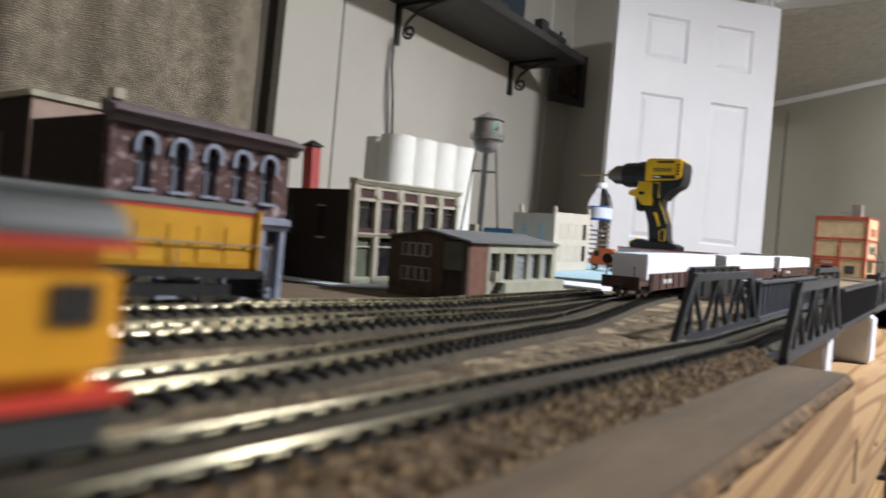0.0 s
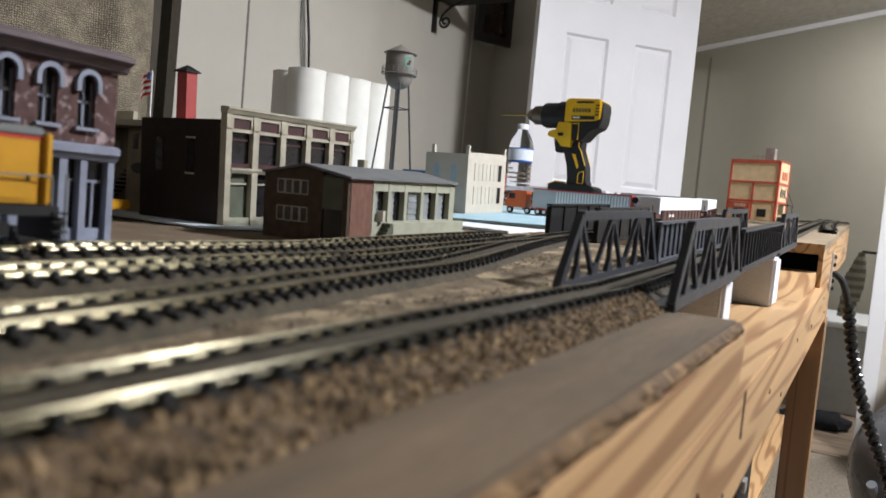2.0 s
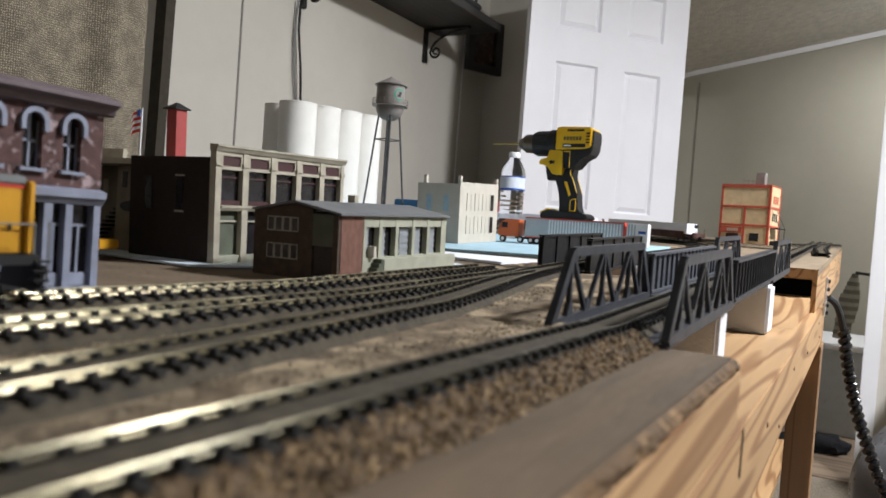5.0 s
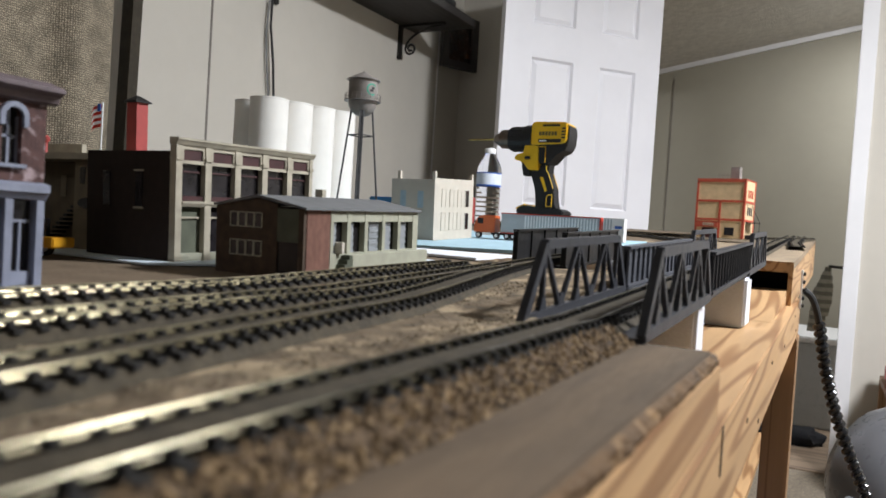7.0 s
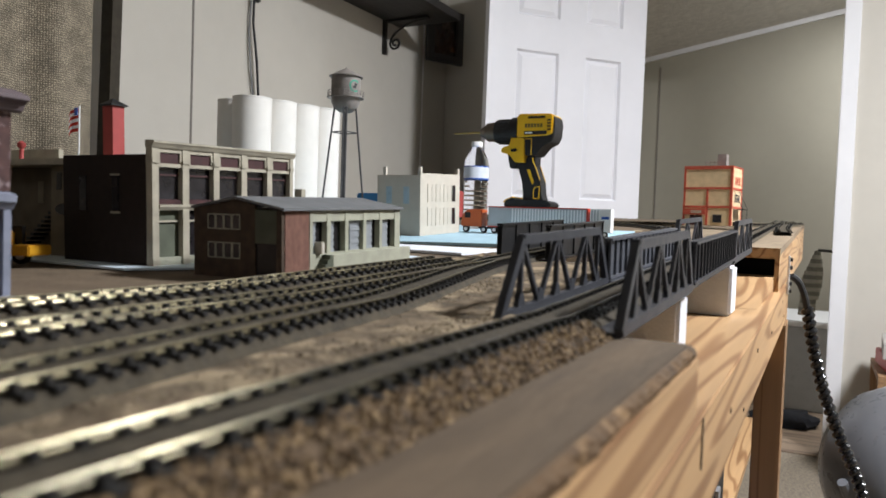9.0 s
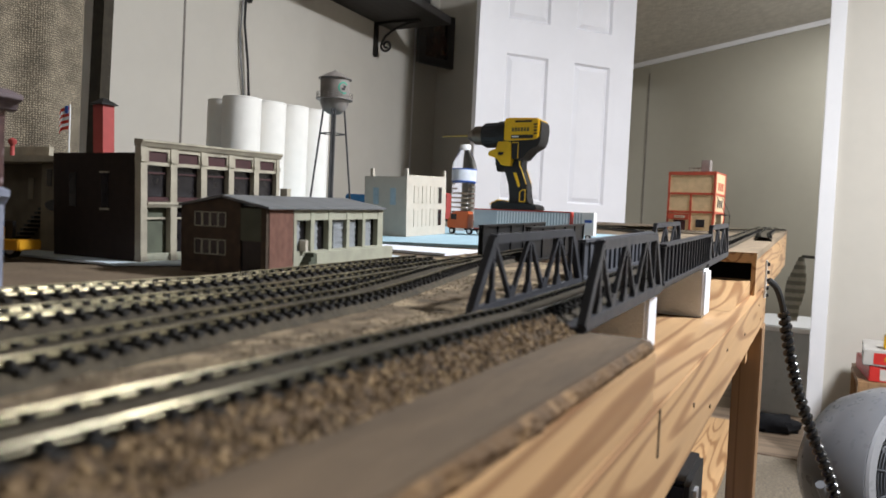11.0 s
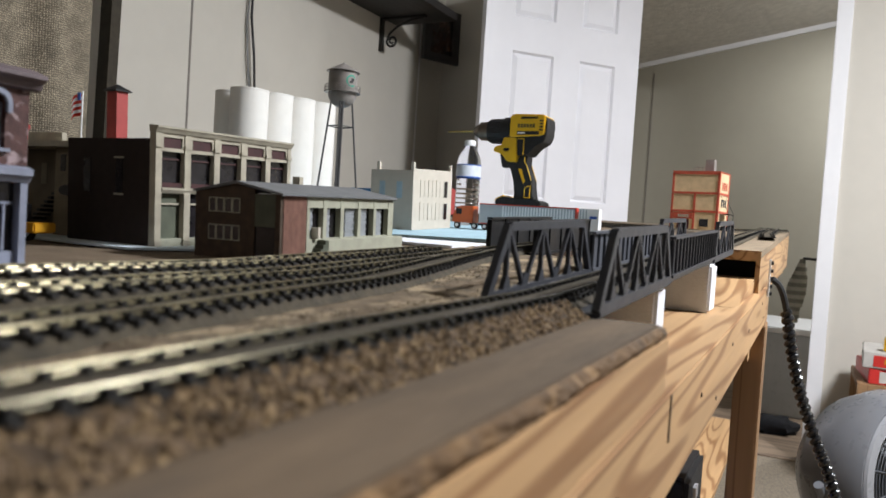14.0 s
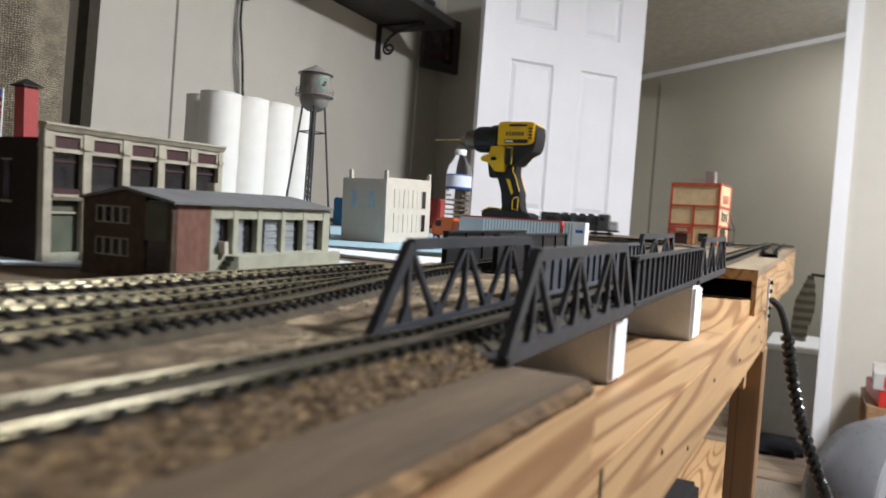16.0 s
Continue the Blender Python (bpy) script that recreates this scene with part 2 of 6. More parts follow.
def thing(name, label, category, at=(0, 0, 0), turn=0.0, group="", kind="", tilt=0.0):
    """An empty at the thing's base; tilt follows ground that climbs along y."""
    ob = new(name)
    ob.empty_display_size = 0.02
    ob.matrix_world = Matrix.Translation(at) @ Matrix.Rotation(radians(tilt), 4, "X") @ Matrix.Rotation(radians(turn), 4, "Z")
    return tagged(ob, label, category, group, kind)


def bx(name, dims, mat, parent=None, label="", bevel=0.0):
    bm = bmesh.new()
    box(bm, *dims)
    return part(name, bm, mat, parent, label, bevel)


def structure(name, dims, mat, label="", bevel=0.0):
    return tagged(bx(name, dims, mat, None, label, bevel), kind="structure")


def grade(y):
    """Rise of the roadbed: level, then a climb past the near end of the bridges."""
    return 0.036 * max(0.0, y - 0.52)


def yard(y):
    """Rise of the building ground behind the tracks, gentler than the roadbed."""
    return 0.018 * max(0.0, y - 0.52)


def foam_top(y):
    """Upper face of the blue foam sheet."""
    return 1.0235 + 0.05 * (y - 1.234)


# ---- the room ----
FLOOR = 0.2
structure("floor", (-1.7, 2.6, -2.6, 3.3, FLOOR - 0.05, FLOOR), CARPET, "speckled beige carpet floor")
hall_floor = structure("floor_hall", (-1.7, 2.6, 3.304, 4.95, FLOOR - 0.05, FLOOR + 0.004), LAMINATE, "brown wood laminate hall floor")
structure("wall_west", (-1.67, -1.57, -2.6, 3.3, FLOOR, 2.5), WALL, "warm off-white panelled wall")
structure("wall_south", (-1.67, 2.7, -2.7, -2.6, FLOOR, 2.5), WALL, "warm off-white wall")
structure("wall_east", (2.6, 2.7, -2.6, 4.95, FLOOR, 2.5), WALL, "warm off-white wall")
bm = bmesh.new()
box(bm, -1.67, -0.68, 3.3, 3.4, FLOOR, 2.5)
box(bm, 0.125, 2.6, 3.3, 3.4, FLOOR, 2.5)
box(bm, -0.68, 0.125, 3.3, 3.4, 2.2, 2.5)
tagged(part("wall_north", bm, WALL, None, "off-white wall with a doorway"), kind="structure")
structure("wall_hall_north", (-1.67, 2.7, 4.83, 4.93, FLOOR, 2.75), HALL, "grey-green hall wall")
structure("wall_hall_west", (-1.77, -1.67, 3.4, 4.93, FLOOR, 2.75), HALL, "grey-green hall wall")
bm = bmesh.new()
box(bm, -1.67, 2.6, -2.6, 3.3, 2.5, 2.55)
tagged(part("ceiling", bm, CEIL), kind="structure")
bm = bmesh.new()
prism(bm, [(-1.77, 1.965), (2.7, 2.77), (2.7, 2.82), (-1.77, 2.015)], "y", 3.4, 4.83)
tagged(part("ceiling_hall", bm, CEIL, None, "textured sloping hall ceiling"), kind="structure")
bm = bmesh.new()
prism(bm, [(-1.67, 1.955), (2.6, 2.724), (2.6, 2.752), (-1.67, 1.983)], "y", 4.808, 4.829)
tagged(part("trim_crown", bm, TRIM, None, "narrow white crown strip"), kind="structure")
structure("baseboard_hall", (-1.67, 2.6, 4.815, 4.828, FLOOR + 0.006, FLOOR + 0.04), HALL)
for i, y in enumerate((0.5, 1.73)):
    structure(f"trim_seam_{i + 1}", (-1.571, -1.5685, y - 0.0035, y + 0.0035, FLOOR + 0.1, 2.49), material("seam_shadow_gap", (0.2, 0.18, 0.16), 0.8) if i == 0 else bpy.data.materials["seam_shadow_gap"])
structure("trim_batten", (-1.57, -1.566, 3.071, 3.078, FLOOR + 0.1, 2.49), TRIM)
structure("trim_hall_seam", (-0.875, -0.868, 4.826, 4.8295, FLOOR + 0.1, 2.05), bpy.data.materials["seam_shadow_gap"])
# casing of the doorway
for i, d in enumerate(((0.098, 0.152, 3.284, 3.299, FLOOR, 2.2), (0.108, 0.124, 3.3, 3.41, FLOOR, 2.2), (-0.735, -0.68, 3.284, 3.299, FLOOR, 2.2),
                       (-0.735, 0.152, 3.284, 3.299, 2.201, 2.255), (-0.679, -0.663, 3.3, 3.41, FLOOR, 2.2), (-0.66, 0.107, 3.3, 3.41, 2.184, 2.199))):
    structure(f"trim_casing_{i + 1}", d, TRIM, "white painted door casing", 0.002)
structure("baseboard_north", (0.153, 2.6, 3.286, 3.299, FLOOR, FLOOR + 0.06), TRIM)

# the open door: its own space has x along the leaf from the free edge
door = thing("door_1", "open white six-panel interior door", "door", (-0.63 - 0.721 * math.cos(radians(49.1)), 3.296 - 0.721 * math.sin(radians(49.1)), FLOOR + 0.012), 49.1, kind="structure")
W, TOP = 0.721, 1.942
STILE, MID0, MID1, LAST = 0.122, 0.31, 0.432, 0.605
xs = [(0, STILE), (MID0, MID1), (LAST, W)]
rows = [(0.19, 0.815), (0.945, 1.518), (1.652, 1.83)]
bm = bmesh.new()
for a, b in xs:
    box(bm, a, b, 0.0, 0.035, 0, TOP)
for a, b in ((STILE, MID0), (MID1, LAST)):
    z = 0.0
    for lo, hi in rows:
        box(bm, a, b, 0.0, 0.035, z, lo)
        z = hi
    box(bm, a, b, 0.0, 0.035, z, TOP)
part("door_frame", bm, DOORW, door)
for a, b in ((STILE, MID0), (MID1, LAST)):
    for lo, hi in rows:
        bm = bmesh.new()
        o = [(a, lo), (b, lo), (b, hi), (a, hi)]
        e = 0.026
        i1 = [(a + e, lo + e), (b - e, lo + e), (b - e, hi - e), (a + e, hi - e)]
        va = [bm.verts.new((x, 0.0, z)) for x, z in o]
        vm = [bm.verts.new((x + (0.008 if x == a else -0.008), 0.011, z + (0.008 if z == lo else -0.008))) for x, z in o]
        vb = [bm.verts.new((x, 0.003, z)) for x, z in i1]
        vc = [bm.verts.new((x, 0.034, z)) for x, z in o]
        for k in range(4):
            j = (k + 1) % 4
            bm.faces.new((va[k], va[j], vm[j], vm[k])), bm.faces.new((vm[k], vm[j], vb[j], vb[k])), bm.faces.new((va[j], va[k], vc[k], vc[j]))
        bm.faces.new(vb), bm.faces.new(vc[::-1])
        part("panel", bm, DOORW, door)

# ---- the railway table ----
IRON0 = material("rusty_nail", (0.05, 0.03, 0.02), 0.6)
table = thing("railway_table", "home-made pine table frame carrying the model railway", "table")
bx("deck", (-1.5, 0.0, -1.0, 2.75, 0.948, 0.966), PINE, table, "bare pine plywood deck")
bx("apron", (0.0005, 0.016, -1.0, 1.49, 0.914, 0.968), PINE, table, "bare pine front rail with knots", 0.0012)
bx("apron", (0.001, 0.0142, -1.0, 0.532, 0.9685, 0.9938), PINE, table, "bare pine packing strip")
bx("joist", (-1.5, -0.001, 1.36, 1.398, 0.86, 0.947), PINE, table)
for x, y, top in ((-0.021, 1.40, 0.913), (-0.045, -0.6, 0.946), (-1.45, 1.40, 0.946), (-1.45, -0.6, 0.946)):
    bx("leg", (x, x + 0.039, y, y + 0.088, FLOOR + 0.001, top), PINE_SHADED, table, "square pine leg with table shade in its colour", 0.002)
bx("shelf", (-0.62, -0.07, 0.4, 2.45, 0.5, 0.518), PINE, table, "lower pine shelf board")
# raised far end with an open-fronted box below it
bm = bmesh.new()
prism(bm, [(1.3, 1.018), (2.75, 1.070), (2.75, 1.080), (1.3, 1.028)], "x", -0.255, 0.010)
prism(bm, [(1.64, 1.0302), (2.75, 1.070), (2.75, 1.080), (1.64, 1.0402)], "x", -1.5, -0.2551)
part("raised_deck", bm, DUSTY, table, "sloping brown plywood top of the far end")
bx("front_lip", (-0.25, 0.010, 1.2955, 1.2995, 1.0135, 1.0278), PINE, table, "raw splintered plywood edge", 0.0008)
bm = bmesh.new()
prism(bm, [(1.05, 0.9663), (1.3, 0.9885), (1.34, 0.9885), (1.34, 0.9663)], "x", -0.213, 0.0033)
part("ramp_board", bm, PINE, table, "sloping pine board")
bm = bmesh.new()
prism(bm, [(1.3, 0.967), (2.75, 0.967), (2.75, 1.0685), (1.3, 1.0165)], "x", 0.0035, 0.0095)
part("end_panel", bm, PINE, table, "pine side of the far end")
# Black sheet added deep in the box; it stands for the shade inside.
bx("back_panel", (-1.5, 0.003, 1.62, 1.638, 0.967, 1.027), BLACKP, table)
bx("riser", (-0.23, -0.214, 1.302, 1.6, 0.967, 1.016), PINE, table)
bx("slot", (0.0161, 0.0166, 0.5385, 0.5405, 0.944, 0.9665), BLACKP, table, "dark saw slot")
for y, z in ((0.39, 0.958), (0.437, 0.948), (0.66, 0.944), (0.86, 0.951), (1.06, 0.942), (1.3, 0.955), (1.36, 0.93), (0.5, 0.928), (0.75, 0.925)):
    bm = bmesh.new()
    tube(bm, (0.0158, y, z), (0.0166, y, z), 0.0016, 10)
    part("nail_head", bm, IRON0, table)
# painted plywood board along the front
tagged(bx("plywood_board", (-0.034, 0.0105, -1.0, 0.5305, 0.994, 1.0), BOARDM, None, "brown painted plywood strip with a ragged edge", 0.0008), "brown painted plywood strip with a ragged edge", "board")
bm = bmesh.new()
N, lines = 900, []
for i in range(N + 1):
    y = -0.6 + 1.1305 * i / N
    line = []
    for k in range(7):
        f = k / 6
        w = 0.0012 * noise.noise((y * 60, f * 3, 0)) + 0.0006 * noise.noise((y * 240, f * 6, 3)) + 0.0005 * noise.noise((y * 700, f * 9, 5))
        line.append(bm.verts.new((0.0122 + (-0.0014 if k == 0 else 0.0012 * math.sin(f * 3.1) + w), y, 0.9996 - 0.0062 * f + (0.0006 * noise.noise((y * 300, f * 8, 8)) if 0 < k < 6 else 0.0))))
    lines.append(line)
for a, b in zip(lines, lines[1:]):
    for k in range(6):
        bm.faces.new((a[k], b[k], b[k + 1], a[k + 1]))
tagged(part("splintered_edge", bm, EDGEW), "splintered brown plywood edge along the board", "board edge")

# the ground of the layout
def ground_edge(x):
    return 0.53 if x > -0.084 else (0.872 if x > -0.262 else 2.7)
bm = bmesh.new()
NX, NY = 235, 560
x_at = [-0.034 - 1.44 * (i / NX) ** 1.5 for i in range(NX + 1)]
y_at = [-0.9 + 3.6 * (j / NY) for j in range(NY + 1)]
grid = {}
def height(x, y):
    h = 0.0018 * noise.noise((x * 40, y * 40, 0)) + 0.0016 * noise.noise((x * 130, y * 130, 2))
    if x < -0.275:
        h *= 0.3
    for c in (-0.046, -0.104 - 0.11 * max(0, y - 0.27), -0.178, -0.242):
        if abs(x - c) < 0.017:
            h = min(h, 0.0) * 0.3 - 0.0006
    between = 0.0035 * math.exp(-((x + 0.077) / 0.012) ** 2) * (1 + noise.noise((y * 30, 0, 7))) + 0.003 * math.exp(-((x + 0.142) / 0.01) ** 2) * (1 + noise.noise((y * 25, 4, 7))) * (y < 0.45)
    k = 0.0 if y > 1.63 else max(0.0, min(1.0, (-0.258 - x) / 0.03))
    return 1.0025 + h + between * 0.6 + grade(y) * (1 - k) + yard(y) * k
for i, x in enumerate(x_at):
    for j, y in enumerate(y_at):
        if y <= ground_edge(x) + 0.004:
            grid[i, j] = bm.verts.new((x, y, height(x, y)))
for i in range(NX):
    for j in range(NY):
        if all(k in grid for k in ((i, j), (i + 1, j), (i + 1, j + 1), (i, j + 1))):
            bm.faces.new((grid[i, j], grid[i + 1, j], grid[i + 1, j + 1], grid[i, j + 1]))
edge = [e for e in bm.edges if e.is_boundary]
ret = bmesh.ops.extrude_edge_only(bm, edges=edge)
for v in ret["geom"]:
    if isinstance(v, bmesh.types.BMVert):
        v.co.z = 0.9665
ground = tagged(part("ground", bm, GROUT, None, "brown plaster and sand ground of the layout", smooth=True), kind="structure")
ground.data.materials.append(DIRT)
for p in ground.data.polygons:
    if p.center.x < -0.272 + 0.006 * math.sin(p.center.y * 40):
        p.material_index = 1
# rough cork and ballast shoulder beside the front track
SHOULDER = ((-0.0335, 1.0068), (-0.0315, 1.0066), (-0.0295, 1.0056), (-0.027, 1.0042), (-0.0245, 1.0026), (-0.022, 1.001), (-0.020, 0.9998))
bm = bmesh.new()
rows_v = []
NB = 700
for i in range(NB + 1):
    y = -0.7 + 1.222 * i / NB
    end = max(0.0, min(1.0, (0.522 - y) / 0.02))
    line = []
    for k, (x, z) in enumerate(SHOULDER):
        w = 0.0010 * noise.noise((x * 500, y * 170, 1)) + 0.0008 * noise.noise((x * 900, y * 420, 8))
        line.append(bm.verts.new((x + w * 0.6 + 0.002 * noise.noise((0, y * 22, 5)) * k / 6, y, 0.9996 + (z - 0.9996 + w * (0.5 + (k > 0))) * (0.35 + 0.65 * end))))
    rows_v.append(line)
for a, b in zip(rows_v, rows_v[1:]):
    for k in range(6):
        bm.faces.new((a[k], a[k + 1], b[k + 1], b[k]))
tagged(part("ballast_shoulder", bm, BALLAST, None, smooth=True), "rough cork-brown ballast shoulder beside the track", "ballast", kind="stuff")


def grains(name, label, mat, spots):
    """Many small six-cornered stones in one mesh."""
    rng = np.random.default_rng(5)
    verts, faces = [], []
    octa = ((0, 2, 4), (2, 1, 4), (1, 3, 4), (3, 0, 4), (2, 0, 5), (1, 2, 5), (3, 1, 5), (0, 3, 5))
    for x, y, z, r in spots:
        k = len(verts)
        j = rng.uniform(0.55, 1.25, 6) * r
        t = rng.uniform(0, 6.28)
        c, s_ = math.cos(t), math.sin(t)
        for (a, b, h), q in zip(((1, 0, 0.2), (-1, 0, -0.1), (0, 1, 0.1), (0, -1, -0.2), (0.1, 0.1, 1), (0, 0, -1)), j):
            verts.append((x + (a * c - b * s_) * q, y + (a * s_ + b * c) * q, z + h * q))
        faces += [(k + p, k + q, k + w) for p, q, w in octa]
    me = bpy.data.meshes.new(name)
    me.from_pydata(verts, [], faces)
    me.materials.append(mat)
    return tagged(new(name, me), label, "ballast", kind="stuff")


rng = np.random.default_rng(2)
spots = []
for _ in range(15000):
    f, y = rng.uniform(0, 6.0), -0.25 + 0.772 * rng.uniform() ** 0.8
    k = int(min(5, f))
    u = f - k
    x = SHOULDER[k][0] * (1 - u) + SHOULDER[k + 1][0] * u + 0.002 * noise.noise((0, y * 22, 5)) * f / 6
    z = SHOULDER[k][1] * (1 - u) + SHOULDER[k + 1][1] * u
    spots.append((x, y, z + rng.uniform(-0.0003, 0.0003), rng.choice([0.0005, 0.0008, 0.0011, 0.0015], p=[0.35, 0.35, 0.2, 0.1])))
grains("ballast_grains", "coarse brown ballast grains along the shoulder", GRAINS, spots)
spots = []
for _ in range(9000):
    x, y = rng.choice([-0.074, -0.078, -0.141, -0.143, -0.211]) + rng.normal(0, 0.009), -0.2 + 0.95 * rng.uniform()
    if y < ground_edge(x) - 0.004:
        spots.append((x, y, height(x, y) + 0.0001, rng.uniform(0.0003, 0.0009)))
grains("loose_sand", "loose sand and grit between the tracks", SAND, spots)


# ---- tracks and bridges ----
GAUGE, RAIL_TOP, RAIL_H = 0.0174, 0.0100, 0.0024


def line_of(points, step=0.004):
    """A smooth plan line through points, as evenly spaced (x, y, heading)."""
    p = np.array(points, float)
    s = np.r_[0, np.cumsum(np.hypot(*np.diff(p, axis=0).T))]
    k = np.arange(0, s[-1], step)
    fine = np.stack([np.interp(k, s, p[:, i]) for i in (0, 1)], 1)
    w = np.ones(31) / 31
    pad = np.r_[2 * fine[0] - fine[1:16][::-1], fine, 2 * fine[-1] - fine[-16:-1][::-1]]
    fine = np.stack([np.convolve(pad[:, i], w, "valid") for i in (0, 1)], 1)
    d = np.gradient(fine, axis=0)
    return [(x, y, math.atan2(-dx, dy)) for (x, y), (dx, dy) in zip(fine, d)]


bm = bmesh.new()
box(bm, -0.0148, 0.0148, -0.0016, 0.0016, -0.0018, 0.0)
for sx in (-1, 1):
    for o in (-0.0016, 0.0016):
        c = sx * GAUGE / 2 + o
        box(bm, c - 0.0009, c + 0.0009, -0.0007, 0.0007, 0.0, 0.0017)
TIE_MESH = mesh_of("sleeper", bm, TIE)


def track(label, points, climb=True, y_from=-9, y_to=9):
    line = [q for q in line_of(points) if y_from <= q[1] <= y_to]
    top = thing("track", label, "model track", group="model railway tracks")
    rise = grade if climb else (lambda y: 0.0)
    profile = ((-0.0013, 0), (0.0013, 0), (0.0013, 0.0003), (0.00075, 0.0006), (0.00042, 0.0011), (0.0004, 0.0016), (0.0007, 0.0017), (0.0007, 0.002), (0.0004, RAIL_H), (-0.0004, RAIL_H), (-0.0007, 0.002), (-0.0007, 0.0017), (-0.0004, 0.0016), (-0.00042, 0.0011), (-0.00075, 0.0006), (-0.0013, 0.0003))
    for side in (-1, 1):
        bm, rings = bmesh.new(), []
        for x, y, h in line:
            c = side * GAUGE / 2
            rings.append([bm.verts.new((x + (c + u) * math.cos(h), y + (c + u) * math.sin(h), 1.0 + rise(y) + RAIL_TOP - RAIL_H + v)) for u, v in profile])
        k = len(profile)
        for a, b in zip(rings, rings[1:]):
            for i in range(k):
                bm.faces.new((a[i], a[(i + 1) % k], b[(i + 1) % k], b[i]))
        bm.faces.new(rings[0][::-1]), bm.faces.new(rings[-1])
        # Tracks left of the front one take the tone lightened for glints.
        part("rail", bm, RAIL_GLINT if points[0][0] < -0.05 else RAIL, top, "worn brass rail", smooth=True)
    bm, rings = bmesh.new(), []
    for x, y, h in line:
        rings.append([bm.verts.new((x + u * math.cos(h), y + u * math.sin(h), 1.0 + rise(y) + z)) for u, z in ((-0.0165, 0.002), (-0.013, 0.0062), (-0.0072, 0.0063), (-0.0066, 0.00765), (0.0066, 0.00765), (0.0072, 0.0063), (0.013, 0.0062), (0.0165, 0.002))])
    for a, b in zip(rings, rings[1:]):
        for i in range(7):
            bm.faces.new((a[i], a[i + 1], b[i + 1], b[i]))
    part("track_bed", bm, TIEBED, top)
    far, pitch = 0.0, 0.0088
    for (x, y, h), (x2, y2, _) in zip(line, line[1:]):
        step = math.hypot(x2 - x, y2 - y)
        far += step
        if far >= pitch:
            far -= pitch
            u = 1 - far / step
            x, y = x + u * (x2 - x), y + u * (y2 - y)
            if y > -0.35:
                ob = new("sleeper", TIE_MESH)
                ob.parent = top
                ob.matrix_basis = pose(x, y, 1.0 + rise(y) + RAIL_TOP - RAIL_H, 0, 0, math.degrees(h))
    return top


T1 = [(-0.046, -0.9), (-0.046, 0.4), (-0.047, 0.7), (-0.047, 1.3), (-0.052, 1.8), (-0.06, 2.7)]
def arc(cx, cy, r, a0, a1, n=10):
    return [(cx + r * math.cos(radians(a0 + (a1 - a0) * i / n)), cy + r * math.sin(radians(a0 + (a1 - a0) * i / n))) for i in range(n + 1)]


T2 = ([(-0.06, -0.9), (-0.078, -0.1), (-0.104, 0.27), (-0.117, 0.34), (-0.129, 0.41), (-0.1405, 0.50), (-0.153, 0.58), (-0.172, 0.67), (-0.187, 0.75), (-0.196, 0.85), (-0.2, 1.0), (-0.2, 1.3)]
      + arc(-0.58, 1.6, 0.38, 0, 90) + arc(-0.98, 1.6, 0.38, 90, 180) + [(-1.36, -0.8)])
T3 = [(-0.168, -0.9), (-0.172, 0.2), (-0.176, 0.31), (-0.182, 0.40), (-0.187, 0.50), (-0.19, 0.6), (-0.193, 0.7), (-0.196, 0.775)]
T4 = [(-0.242, -0.9), (-0.242, 0.5), (-0.24, 0.62), (-0.236, 0.7), (-0.234, 0.77)]
T5 = [(-1.43, -0.8)] + arc(-1.03, 1.66, 0.40, 180, 90) + [(-0.45, 2.065), (-0.3, 2.11), (-0.1, 2.22), (0.0, 2.5)]
track("brass-railed front track leading over the bridges", T1)
track("second track curving away to the far bridge", T2)
track("third track joining the far bridge approach", T3)
track("fourth track before the brick store", T4)
track("back track behind the articulated lorry", T5)
# dead-end siding lines on the raised far end
track("siding on the raised far end", [(-0.005, 1.75), (-0.02, 2.0), (-0.03, 2.7)])


def beam(bm, p, q, w, t):
    """A rectangular bar from p to q in the plane of a bridge side: w high in that plane, t thick along x."""
    p, q = Vector(p), Vector(q)
    d = (q - p).normalized()
    n = Vector((1, 0, 0)).cross(d).normalized()
    vs = []
    for c in (p, q):
        for a, b in ((-1, -1), (1, -1), (1, 1), (-1, 1)):
            vs.append(bm.verts.new(c + n * (a * w / 2) + Vector((b * t / 2, 0, 0))))
    for f in ((0, 1, 2, 3), (7, 6, 5, 4), (0, 4, 5, 1), (1, 5, 6, 2), (2, 6, 7, 3), (3, 7, 4, 0)):
        bm.faces.new([vs[i] for i in f])


